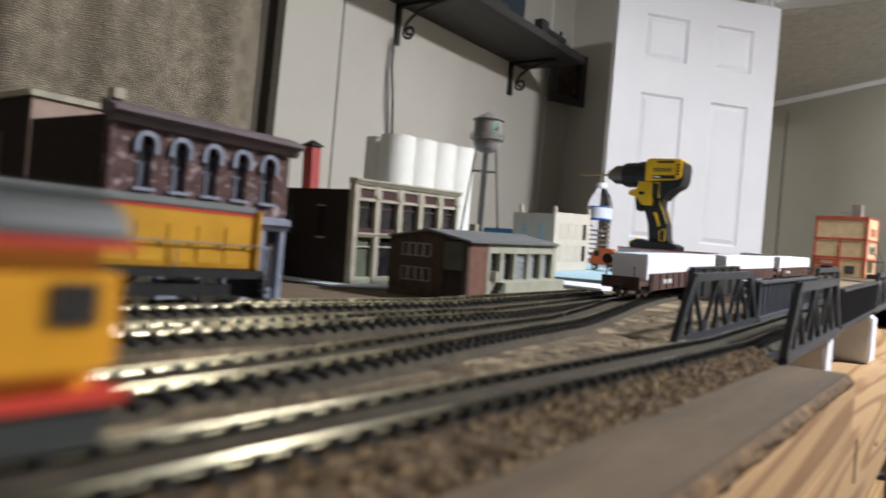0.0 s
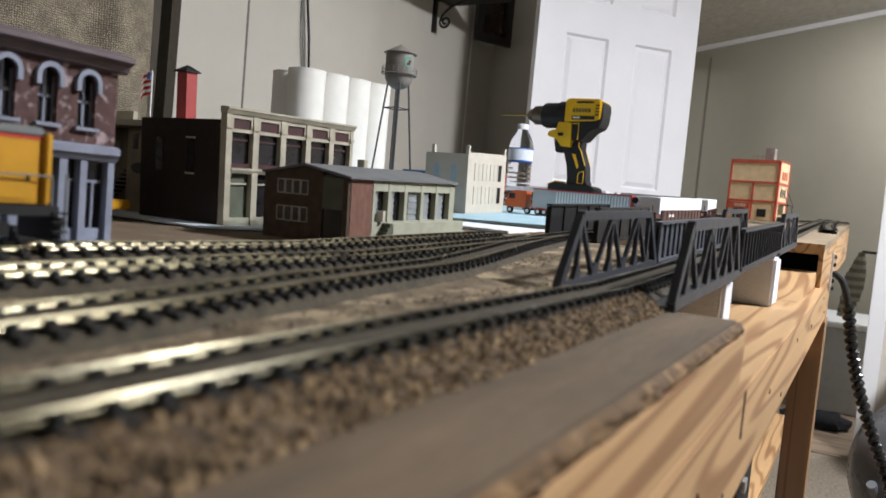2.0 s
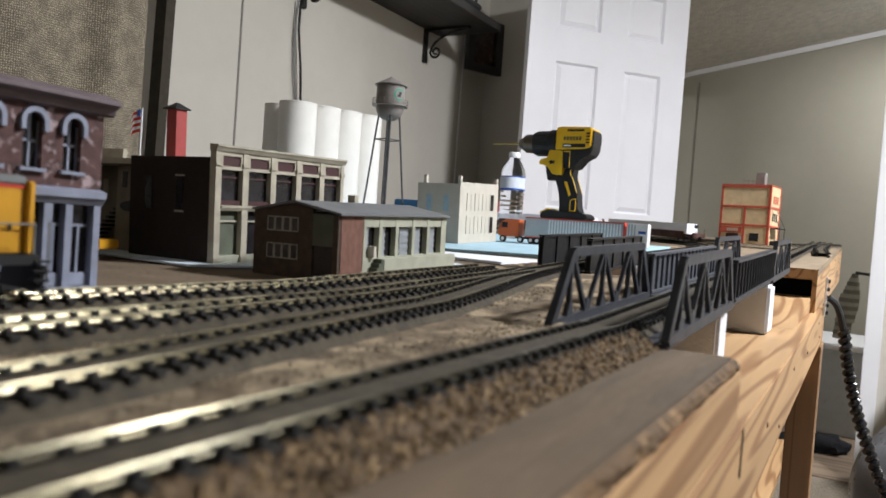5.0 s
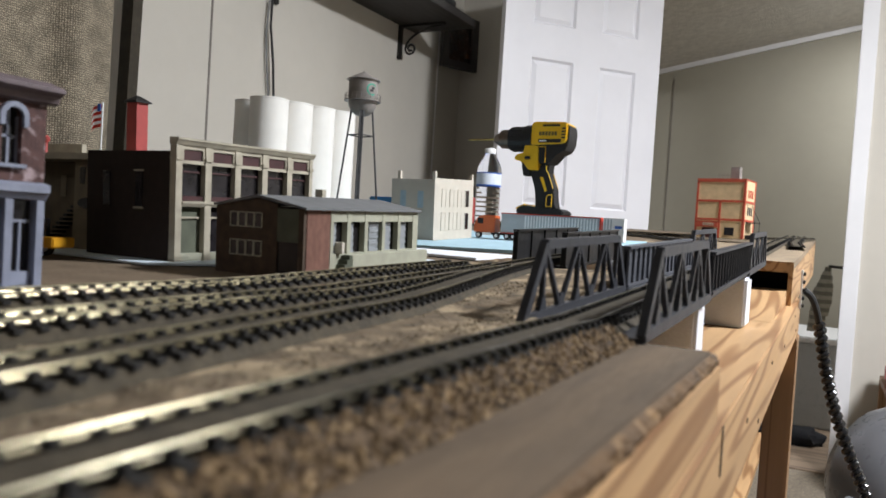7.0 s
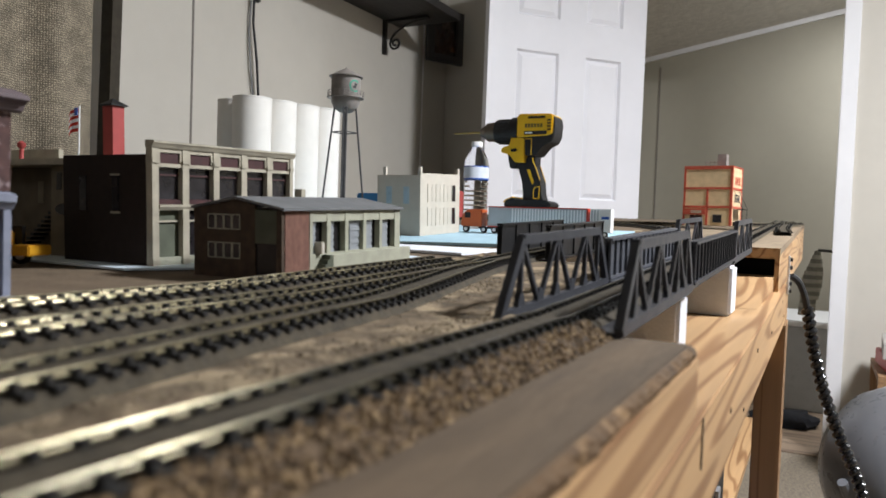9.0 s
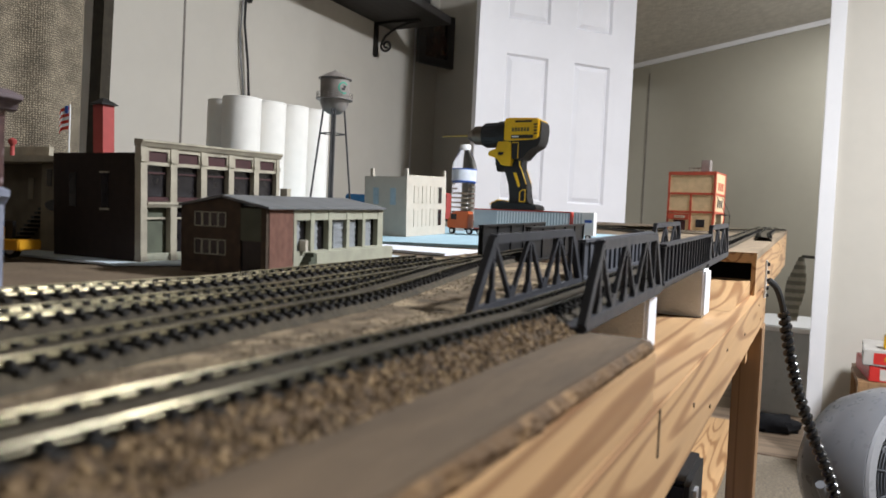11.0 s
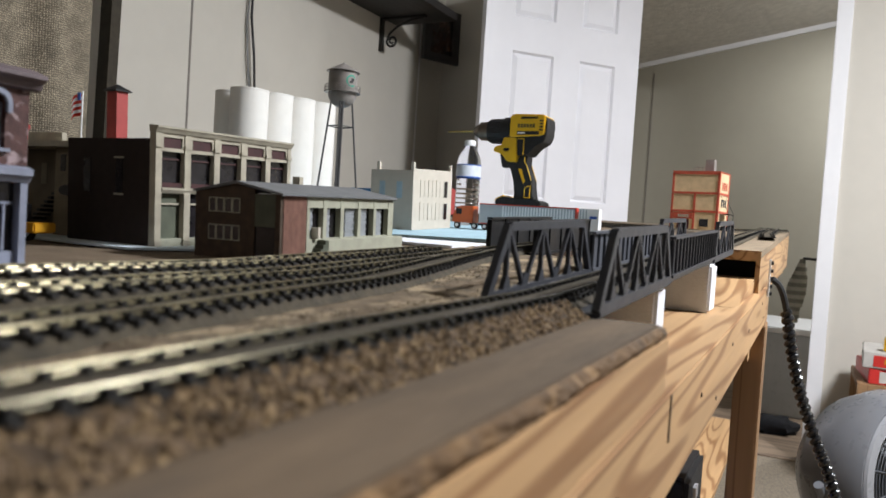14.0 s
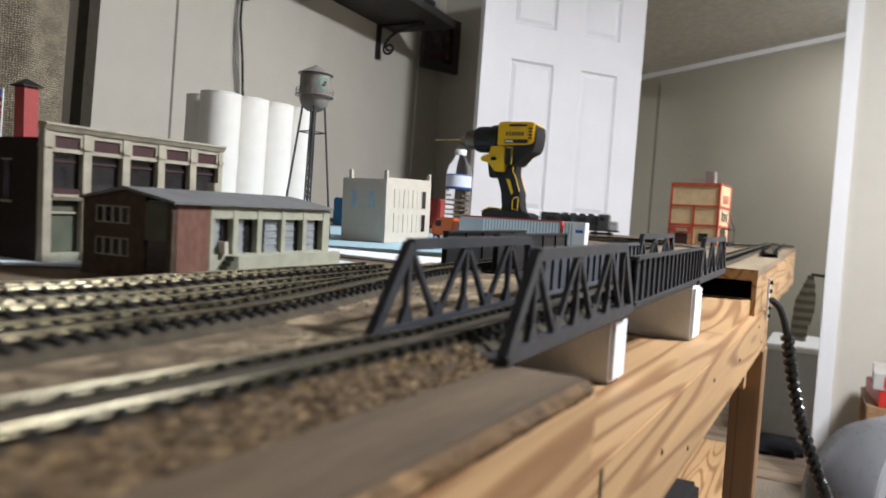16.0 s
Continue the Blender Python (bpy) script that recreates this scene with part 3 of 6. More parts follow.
def truss_bridge(y0, y1, x0, x1, h, panels, lean):
    b = thing("truss_bridge", "black plastic model truss bridge", "model bridge", group="model bridges")
    L = y1 - y0
    za, zb = 1.0005 + grade(y0), 1.0005 + grade(y1)
    def P(s, z):
        return (0, y0 + s * L, za + (zb - za) * s + z)
    a0, a1 = lean / L, 1 - lean / L
    for x in (x0, x1):
        def put(name, members, w, t):
            for p, q in members:
                bm = bmesh.new()
                beam(bm, p, q, w, t)
                part(name, bm, BRIDGE, b).location = (x, 0, 0)
        put("bottom_chord", [(P(0, 0.003), P(1, 0.003))], 0.0055, 0.0042)
        put("top_chord", [(P(a0, h), P(a1, h))], 0.005, 0.0042)
        put("end_post", [(P(0.0, 0.002), P(a0, h)), (P(1, 0.002), P(a1, h))], 0.0052, 0.004)
        marks = [a0 + (a1 - a0) * i / panels for i in range(panels + 1)]
        put("upright", [(P(s, 0.003), P(s, h)) for s in marks[::2] + marks[-1:]], 0.0024, 0.0026)
        diag = []
        for i, (s, e) in enumerate(zip(marks, marks[1:])):
            diag.append((P(s, h), P(e, 0.004)) if i % 2 == 0 else (P(s, 0.004), P(e, h)))
        put("diagonal", diag, 0.0026, 0.0024)
        for s in marks:
            bm = bmesh.new()
            c = P(s, 0)
            prism(bm, [(c[1] - 0.006, c[2] + 0.004), (c[1] + 0.006, c[2] + 0.004), (c[1] + 0.002, c[2] + 0.0125), (c[1] - 0.002, c[2] + 0.0125)], "x", -0.0014, 0.0014)
            part("gusset", bm, BRIDGE, b).location = (x, 0, 0)
    bm = bmesh.new()
    prism(bm, [(y0, za - 0.001), (y1, zb - 0.001), (y1, zb + 0.0015), (y0, za + 0.0015)], "x", x0 - 0.001, x1 + 0.001)
    part("bridge_floor", bm, BRIDGE, b)
    return b


def girder_bridge(y0, y1, x0, x1, top, low, mats, shift=0.0, ribs=14):
    """A plate-girder bridge; shift moves its far end sideways."""
    b = thing("girder_bridge", "dark plastic model plate-girder bridge", "model bridge", group="model bridges")
    za, zb = 1.0 + grade(y0), 1.0 + grade(y1)
    L = y1 - y0
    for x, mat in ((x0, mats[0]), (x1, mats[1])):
        def slab(name, z0, z1, t, s0=0.0, s1=1.0):
            bm = bmesh.new()
            vs = []
            for s in (s0, s1):
                for dx in (-t, t):
                    for z in (z0, z1):
                        vs.append(bm.verts.new((x + shift * s + dx, y0 + L * s, za + (zb - za) * s + z)))
            for f in ((0, 1, 3, 2), (4, 6, 7, 5), (0, 4, 5, 1), (2, 3, 7, 6), (0, 2, 6, 4), (1, 5, 7, 3)):
                bm.faces.new([vs[i] for i in f])
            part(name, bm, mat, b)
        slab("web", low + 0.0022, top - 0.0022, 0.0009)
        slab("top_flange", top - 0.002, top, 0.0032)
        slab("bottom_flange", low, low + 0.002, 0.0032)
        for i in range(ribs + 1):
            s = min(0.994, i / ribs)
            slab("rib", low + 0.0022, top - 0.0022, 0.0026, s, s + 0.006)
    bm = bmesh.new()
    vs = []
    for s in (0, 1):
        for xx in (x0, x1):
            for z in (0.0005, 0.0035):
                vs.append(bm.verts.new((xx + shift * s, y0 + L * s, za + (zb - za) * s + z)))
    for f in ((0, 1, 3, 2), (4, 6, 7, 5), (0, 4, 5, 1), (2, 3, 7, 6), (0, 2, 6, 4), (1, 5, 7, 3)):
        bm.faces.new([vs[i] for i in f])
    part("bridge_floor", bm, mats[0], b)
    return b


truss_bridge(0.524, 0.716, -0.076, -0.0185, 0.0395, 5, 0.026)
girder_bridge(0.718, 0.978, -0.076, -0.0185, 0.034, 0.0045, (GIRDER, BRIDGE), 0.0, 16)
truss_bridge(0.98, 1.175, -0.076, -0.0185, 0.0395, 5, 0.02)
girder_bridge(0.862, 1.07, -0.221, -0.171, 0.0365, 0.002, (BLACKP, BLACKP), -0.006, 5)
girder_bridge(1.072, 1.3, -0.228, -0.178, 0.006, 0.0, (BLACKP, BLACKP), 0.0, 8)
# foam piers
def pier(x0, x1, y0, y1, z1):
    tagged(bx("foam_pier", (x0, x1, y0, y1, 0.9665, z1), FOAMW, None, "", 0.0025), "white cut foam block carrying the bridge", "foam block", "bridge piers")
pier(-0.083, -0.021, 0.695, 0.727, 1.0055)
pier(-0.125, -0.016, 0.955, 1.0, 1.0155)
pier(-0.25, -0.15, 1.05, 1.08, 1.019)
pier(-0.26, -0.16, 1.265, 1.298, 1.0265)


# ---- model buildings ----
BRICKM = material("red_brown_brick", (0.085, 0.042, 0.038), 0.8, vary=0.35, scale=160, bump=0.0003, bump_scale=900, spots=(0.34, 0.26, 0.27), spot_scale=150, spot_amount=0.4)
CORNICE = material("mauve_cornice", (0.13, 0.1, 0.11), 0.6, vary=0.2, scale=80)
BLUEGREY = material("blue_grey_trim", (0.22, 0.24, 0.31), 0.6, vary=0.15, scale=90)
GLASSD = material("dark_window", (0.02, 0.018, 0.02), 0.15, vary=0.3, scale=90)
# Dark brown brick, deepened further for shade on faces turned from the lamp.
SHADEBRICK = material("brown_brick_with_shade", (0.022, 0.013, 0.01), 0.85, vary=0.3, scale=150, bump=0.0003, bump_scale=900)
CREAM = material("cream_stone", (0.4, 0.365, 0.285), 0.7, vary=0.18, scale=60, spots=(0.35, 0.31, 0.24), spot_scale=60, spot_amount=0.3)
MAROON = material("maroon_panel", (0.05, 0.014, 0.015), 0.6, vary=0.25, scale=90)
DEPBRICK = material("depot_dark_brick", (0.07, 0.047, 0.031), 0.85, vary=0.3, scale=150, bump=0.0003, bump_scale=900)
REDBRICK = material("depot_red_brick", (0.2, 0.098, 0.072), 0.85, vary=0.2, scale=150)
CONCRETE = material("green_grey_concrete", (0.36, 0.36, 0.28), 0.75, vary=0.15, scale=60, spots=(0.3, 0.31, 0.24), spot_scale=60, spot_amount=0.35)
ROOFG = material("grey_felt_roof", (0.15, 0.155, 0.16), 0.6, vary=0.15, scale=60)
OLIVE = material("olive_panel", (0.09, 0.1, 0.07), 0.7, vary=0.2, scale=70)
GREYDOOR = material("grey_door", (0.27, 0.29, 0.31), 0.6, vary=0.1, scale=80)
CARD = material("white_card", (0.5, 0.455, 0.385), 0.6, vary=0.05, scale=60)
BLUEGL = material("blue_tint_window", (0.35, 0.45, 0.52), 0.3, vary=0.1, scale=60)
SILOW = material("white_pvc", (0.76, 0.735, 0.69), 0.35, vary=0.03, scale=40)
TOWERG = material("silver_grey_tank", (0.23, 0.21, 0.195), 0.42, metal=0.1, vary=0.2, scale=60, spots=(0.2, 0.2, 0.2), spot_scale=60, spot_amount=0.3)
TOWERL = material("weathered_grey_legs", (0.06, 0.06, 0.062), 0.55, vary=0.25, scale=90)
GREENP = material("green_paint", (0.03, 0.3, 0.2), 0.5)
REDCH = material("red_chimney", (0.36, 0.055, 0.05), 0.6, vary=0.12, scale=90)
WINGW = material("olive_brown_wall", (0.11, 0.088, 0.056), 0.8, vary=0.2, scale=80)
TANW = material("tan_wall", (0.2, 0.163, 0.108), 0.8, vary=0.15, scale=80)
PINKW = material("pinkish_wall", (0.36, 0.26, 0.21), 0.8, vary=0.15, scale=80)
SWY = material("pale_orange_wall", (0.6, 0.45, 0.27), 0.65, vary=0.1, scale=80)
SWR = material("orange_red_frame", (0.42, 0.075, 0.04), 0.6, vary=0.12, scale=80)


def slab_mesh(d):
    bm = bmesh.new()
    box(bm, *d)
    return bm


def brick_store():
    b = thing("brick_store", "weathered red-brown brick model store with arched windows and blue-grey shopfront", "model building", (-0.295, 0.305, 1.003))
    D, W, H = 0.085, 0.1185, 0.096
    win = [0.0195 + 0.0205 * i for i in range(5)]
    bm = bmesh.new()
    z0, z1, wh = 0.053, H, 0.0048
    x = -0.006
    # front wall with real openings
    edges = [0.0] + [e for c in win for e in (c - wh, c + wh)] + [W]
    for i in range(0, len(edges), 2):
        bx("wall_pier", (x, 0, edges[i], edges[i + 1], z0, z1), BRICKM, b, "red-brown brick with worn white patches")
    for c in win:
        bx("wall_apron", (x, 0, c - wh, c + wh, z0, 0.061), BRICKM, b, "red-brown brick with worn white patches")
        bm = bmesh.new()
        top = [(c - wh, z1), (c - wh, 0.084)] + [(c - wh * math.cos(a), 0.084 + wh * math.sin(a)) for a in [math.pi * k / 10 for k in range(1, 10)]] + [(c + wh, 0.084), (c + wh, z1)]
        prism(bm, top, "x", x, 0)
        part("wall_arch", bm, BRICKM, b, "red-brown brick with worn white patches")
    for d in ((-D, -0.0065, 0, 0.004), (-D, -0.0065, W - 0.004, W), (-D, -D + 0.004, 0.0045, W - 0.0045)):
        # The -y side gets the shade-darkened brick, the others their plain brick.
        bx("side_wall", (*d, 0, H), SHADEBRICK if d[2] == 0 else BRICKM, b)
    bx("roof", (-D + 0.005, -0.007, 0.005, W - 0.005, H - 0.008, H - 0.004), BLACKP, b)
    bx("floor_plate", (-D + 0.005, -0.007, 0.005, W - 0.005, 0.0, 0.002), BLACKP, b)
    for c in win:
        w = part("window", slab_mesh((-0.0048, -0.0042, c - wh, c + wh, 0.0612, 0.0885)), GLASSD, b)
        bm = bmesh.new()
        for d in ((-0.0006, 0.0006, 0.0615, 0.088), (-wh, wh, 0.0735, 0.0748), (-wh, -wh + 0.0008, 0.0615, 0.084), (wh - 0.0008, wh, 0.0615, 0.084)):
            box(bm, -0.0041, -0.0030, c + d[0], c + d[1], d[2], d[3])
        part("sash", bm, BLUEGREY, w)
        bm = bmesh.new()
        outer = [(c - (wh + 0.0021) * math.cos(a), 0.0835 + (wh + 0.0023) * math.sin(a)) for a in [math.pi * k / 14 for k in range(15)]]
        inner = [(c - (wh - 0.0003) * math.cos(a), 0.0835 + (wh - 0.0003) * math.sin(a)) for a in [math.pi * k / 14 for k in range(15)]]
        prism(bm, [(c - wh - 0.0021, 0.079)] + outer + [(c + wh + 0.0021, 0.079), (c + wh - 0.0003, 0.079)] + inner[::-1] + [(c - wh + 0.0003, 0.079)], "x", 0.0001, 0.0024)
        part("window_hood", bm, BLUEGREY, w, "blue-grey arched hood")
        bx("window_sill", (0.0001, 0.0024, c - 0.0065, c + 0.0065, 0.0592, 0.061), BLUEGREY, w)
    bm = bmesh.new()
    prism(bm, [(0.0002, 0.0915), (0.0035, 0.0925), (0.0045, 0.0955), (0.0085, 0.0975), (0.0085, 0.0995), (-0.004, 0.1035), (-0.006, 0.1035), (-0.006, 0.0962), (0.0002, 0.0962)], "y", -0.003, W + 0.004)
    part("cornice", bm, CORNICE, b, "dark mauve moulded cornice")
    bx("cornice_ornament", (-0.006, 0.001, 0.0, 0.006, 0.1037, 0.109), CREAM, b)
    bm = bmesh.new()
    prism(bm, [(0.0002, 0.0445), (0.002, 0.0445), (0.004, 0.0475), (0.005, 0.048), (0.005, 0.0515), (0.0002, 0.0528)], "y", -0.002, W + 0.0005)
    part("shopfront_cornice", bm, BLUEGREY, b, "blue-grey ledge")
    # shopfront
    posts = [0.002, 0.026, 0.034, 0.058, 0.066, 0.090, 0.101, 0.1165]
    for i, p in enumerate(posts):
        w = 0.0032 if i < 6 else 0.0026
        bx("pilaster", (-0.005, 0.0015, p - w / 2 - 0.0006, p + w / 2 + 0.0006, 0.0022, 0.0444), BLUEGREY, b)
    for a, c in zip(posts, posts[1:]):
        bm = bmesh.new()
        box(bm, -0.0045, -0.0035, a + 0.0024, c - 0.0024, 0.0022, 0.044)
        part("shop_window", bm, GLASSD, b)
        bm = bmesh.new()
        box(bm, -0.0034, -0.001, a + 0.0024, c - 0.0024, 0.0022, 0.009)
        box(bm, -0.0034, -0.0022, a + 0.0024, c - 0.0024, 0.033, 0.0343)
        box(bm, -0.0034, -0.0022, (a + c) / 2 - 0.0006, (a + c) / 2 + 0.0006, 0.0092, 0.0328)
        part("shop_frame", bm, BLUEGREY, b)
    bx("doorstep", (0.0017, 0.012, 0.088, 0.118, 0.0, 0.0022), BLUEGREY, b)
    for i in range(4):
        bx("step", (0.0018, 0.0135 - 0.0025 * i, 0.064, 0.079, 0.0001 + 0.0026 * i, 0.0026 * (i + 1)), BLACKP, b)


def factory():
    b = thing("brick_factory", "two-storey dark brick model factory with a cream framed front", "model building", (-0.397, 0.597, 1.003), tilt=2.06)
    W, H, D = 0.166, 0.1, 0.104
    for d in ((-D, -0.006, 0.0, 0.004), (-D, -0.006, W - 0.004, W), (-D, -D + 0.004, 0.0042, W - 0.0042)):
        # Brown brick sides with their shade worked into the colour.
        bx("side_wall", (*d, 0, 0.0895), SHADEBRICK, b, "dark brown brick side with shade in its colour")
    bx("roof", (-D + 0.0045, -0.0065, 0.0045, W - 0.0045, 0.084, 0.087), BLACKP, b)
    bx("plinth", (-D + 0.001, -0.001, 0.001, W - 0.001, -0.006, -0.0002), SHADEBRICK, b)
    for x0 in (-0.083, -0.044):
        bx("side_window", (x0, x0 + 0.008, -0.0008, -0.0001, 0.045, 0.073), GLASSD, b)
        bx("window_lintel", (x0 - 0.0012, x0 + 0.0092, -0.0014, -0.0002, 0.0732, 0.0745), CREAM if x0 > -0.06 else SHADEBRICK, b)
        bx("window_sill", (x0 - 0.0012, x0 + 0.0092, -0.0014, -0.0002, 0.0432, 0.0448), CREAM if x0 > -0.06 else SHADEBRICK, b)
    cols = [0.0, 0.0332, 0.0664, 0.0996, 0.1328, 0.166]
    for i, y in enumerate(cols):
        bm = bmesh.new()
        a, c = max(0.0, y - 0.0033), min(W, y + 0.0033)
        if i == 0:
            a, c = 0.0, 0.0062
        if i == 5:
            a, c = W - 0.0045, W
        box(bm, -0.0055, 0.0012, a, c, 0.0, 0.0945)
        box(bm, -0.0055, 0.002, a - 0.0003, c + 0.0003, 0.0, 0.008)
        box(bm, -0.0055, 0.0022, a - 0.0004, c + 0.0004, 0.083, 0.086)
        part("pilaster", bm, CREAM, b)
    bm = bmesh.new()
    prism(bm, [(-0.0055, 0.0947), (0.0016, 0.0947), (0.003, 0.097), (0.0042, 0.0985), (0.0042, 0.1), (-0.0055, 0.1005)], "y", -0.0008, W + 0.001)
    part("parapet", bm, CREAM, b, "cream moulded parapet")
    bm = bmesh.new()
    prism(bm, [(-0.005, 0.0465), (0.0006, 0.0465), (0.0022, 0.0492), (0.0022, 0.0508), (-0.005, 0.0512)], "y", 0.0063, W - 0.0048)
    part("floor_band", bm, CREAM, b)
    ends = [0.0062] + [c for y in cols[1:5] for c in (y - 0.0033, y + 0.0033)] + [W - 0.0045]
    for i in range(0, 10, 2):
        a, c = ends[i] + 0.0001, ends[i + 1] - 0.0001
        bm = bmesh.new()
        for d in ((a, c, 0.0915, 0.0946), (a, c, 0.0802, 0.083), (a, a + 0.002, 0.083, 0.0915), (c - 0.002, c, 0.083, 0.0915)):
            box(bm, -0.005, 0.0004, *d)
        part("panel_frame", bm, CREAM, b)
        bx("frieze_panel", (-0.004, -0.0008, a + 0.0021, c - 0.0021, 0.0831, 0.0914), MAROON, b, "maroon frieze panel")
        win = bx("window", (-0.0048, -0.004, a, c, 0.0552, 0.0801), GLASSD, b)
        bm = bmesh.new()
        box(bm, -0.0039, -0.0028, a, c, 0.0735, 0.0748)
        box(bm, -0.0039, -0.0028, a, a + 0.001, 0.0552, 0.0801)
        part("sash", bm, MAROON, win)
        bx("spandrel", (-0.004, -0.0005, a, c, 0.0513, 0.055), MAROON, b)
        low = bx("shop_window", (-0.0048, -0.004, a, c, 0.0095, 0.0464), OLIVE if i == 0 else GLASSD, b)
        bx("transom", (-0.0039, -0.0024, a, c, 0.037, 0.0385), CREAM, low)
        bx("stall_riser", (-0.004, 0.0, a, c, 0.0, 0.0094), CONCRETE, b)
    for y, h in ((0.118, 0.006), (0.143, 0.006)):
        bx("roof_vent", (-0.03, -0.026, y, y + 0.004, 0.0872, 0.0872 + h), CARD, b)
    c = bx("chimney", (-0.138, -0.1245, 0.064, 0.0765, 0.0, 0.139), REDCH, b, "red brick chimney stack")
    bm = bmesh.new()
    lathe(bm, [(0.0128, 0.0), (0.0128, 0.001), (0.0012, 0.0068)], 4, (-0.13125, 0.07025, 0.1392))
    bmesh.ops.rotate(bm, verts=bm.verts[:], cent=(-0.13125, 0.07025, 0), matrix=Matrix.Rotation(radians(45), 3, "Z"))
    part("chimney_cap", bm, BLACKP, c)
    bm = bmesh.new()
    lathe(bm, [(0.0034, 0.0), (0.0034, 0.0015), (0.0014, 0.0022), (0.0028, 0.005), (0.0024, 0.0085), (0.0008, 0.0098), (0.0012, 0.0115), (0.0003, 0.0125)], 12, (-0.0105, 0.012, 0.0872))
    part("finial", bm, REDCH, b, "", smooth=True)


def depot():
    b = thing("freight_depot", "low brick and concrete model freight depot with a grey roof", "model building", (-0.267, 0.594, 1.003), 2.0, tilt=2.06)
    b.matrix_world = b.matrix_world @ Matrix.Diagonal((1, 0.727, 1, 1))
    L, D, H = 0.225, 0.079, 0.0495
    # local y runs along the front, local x is outward, the end wall faces -y
    bm = bmesh.new()
    wz = ((0.015, 0.0255), (0.0355, 0.0455))
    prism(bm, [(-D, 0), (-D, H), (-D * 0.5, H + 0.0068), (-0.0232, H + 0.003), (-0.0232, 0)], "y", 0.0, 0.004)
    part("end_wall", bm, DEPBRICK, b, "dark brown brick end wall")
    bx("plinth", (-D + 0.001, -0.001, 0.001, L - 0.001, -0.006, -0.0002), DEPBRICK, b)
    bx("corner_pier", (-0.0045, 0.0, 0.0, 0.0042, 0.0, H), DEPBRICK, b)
    bx("end_panel", (-0.0231, -0.0046, 0.0002, 0.003, 0.0262, H), OLIVE, b, "olive glazed panel")
    bx("end_doorway", (-0.0231, -0.0046, 0.002, 0.0035, 0.0, 0.026), GLASSD, b)
    for z0, z1 in wz:
        for i in range(4):
            x0 = -0.065 + 0.0075 * i
            w = bx("window", (x0, x0 + 0.0062, -0.0006, -0.0001, z0, z1), GLASSD, b)
            bm = bmesh.new()
            for d in ((x0 - 0.0005, x0 + 0.0003, z0 - 0.0004, z1 + 0.0004), (x0 + 0.0059, x0 + 0.0067, z0 - 0.0004, z1 + 0.0004), (x0 + 0.0004, x0 + 0.0058, z1 - 0.0003, z1 + 0.0005), (x0 + 0.0004, x0 + 0.0058, z0 - 0.0005, z0 + 0.0003)):
                box(bm, d[0], d[1], -0.0011, -0.0007, d[2], d[3])
            part("window_frame", bm, CONCRETE, w)
    bm = bmesh.new()
    box(bm, -0.004, 0.0, 0.0044, 0.0425, 0.0, H)
    for k in range(26):
        box(bm, 0.0001, 0.0005, 0.0044, 0.0425, H * k / 26, H * (k + 0.8) / 26)
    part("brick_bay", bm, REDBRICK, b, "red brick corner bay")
    bm = bmesh.new()
    spans = [(0.0427, 0.0475), (0.072, 0.0785), (0.1055, 0.112), (0.142, 0.148), (0.177, 0.183), (0.2125, L)]
    for a, c in spans:
        bx("pier", (-0.004, 0.0009, a, c, 0.0001, H - 0.0001), CONCRETE, b)
    box(bm, -0.004, 0.0005, 0.0427, L, 0.041, H)
    box(bm, -0.004, 0.0005, 0.0427, L, 0.0, 0.0175)
    part("front_wall", bm, CONCRETE, b, "pale green-grey concrete front")
    for i, ((_, a), (c, _)) in enumerate(zip(spans, spans[1:])):
        bx("opening", (-0.0045, -0.0041, a, c, 0.0176, 0.0409), GLASSD, b)
        p, q = (a, a + (c - a) * 0.42) if i in (0, 1) else ((a + (c - a) * 0.3, c) if i == 2 else (a, c - (c - a) * 0.35))
        for k in range(9):
            bx("door_slat", (-0.004, -0.0026 if k % 2 else -0.002, p, q, 0.0176 + 0.00255 * k, 0.0176 + 0.00255 * (k + 0.94)), GREYDOOR, b)
    bx("white_crate", (-0.0039, 0.004, 0.057, 0.0615, 0.0176, 0.026), CARD, b)
    bm = bmesh.new()
    box(bm, -D, -D + 0.004, 0.0042, L, 0, H)
    box(bm, -D + 0.0042, -0.0048, L - 0.004, L, 0, H)
    part("rear_wall", bm, DEPBRICK, b)
    bm = bmesh.new()
    prism(bm, [(-D - 0.001, H + 0.0001), (-D * 0.5, H + 0.0072), (0.0035, H - 0.0002), (0.0035, H + 0.0014), (-D * 0.5, H + 0.0092), (-D - 0.001, H + 0.0017)], "y", -0.003, L + 0.002)
    part("roof", bm, ROOFG, b, "grey low-pitched roof")
    bx("roof_vent", (-0.05, -0.043, 0.11, 0.117, H + 0.0082, H + 0.0155), CREAM, b)
    bx("loading_dock", (0.001, 0.0085, 0.068, L + 0.008, 0.0, 0.0165), CONCRETE, b, "green-grey loading dock", 0.0006)
    for i in range(5):
        bx("step", (0.001, 0.0082, 0.047 + 0.004 * i, 0.0678, 0.0033 * i + 0.0001, 0.0033 * (i + 1)), OLIVE, b)
    return b


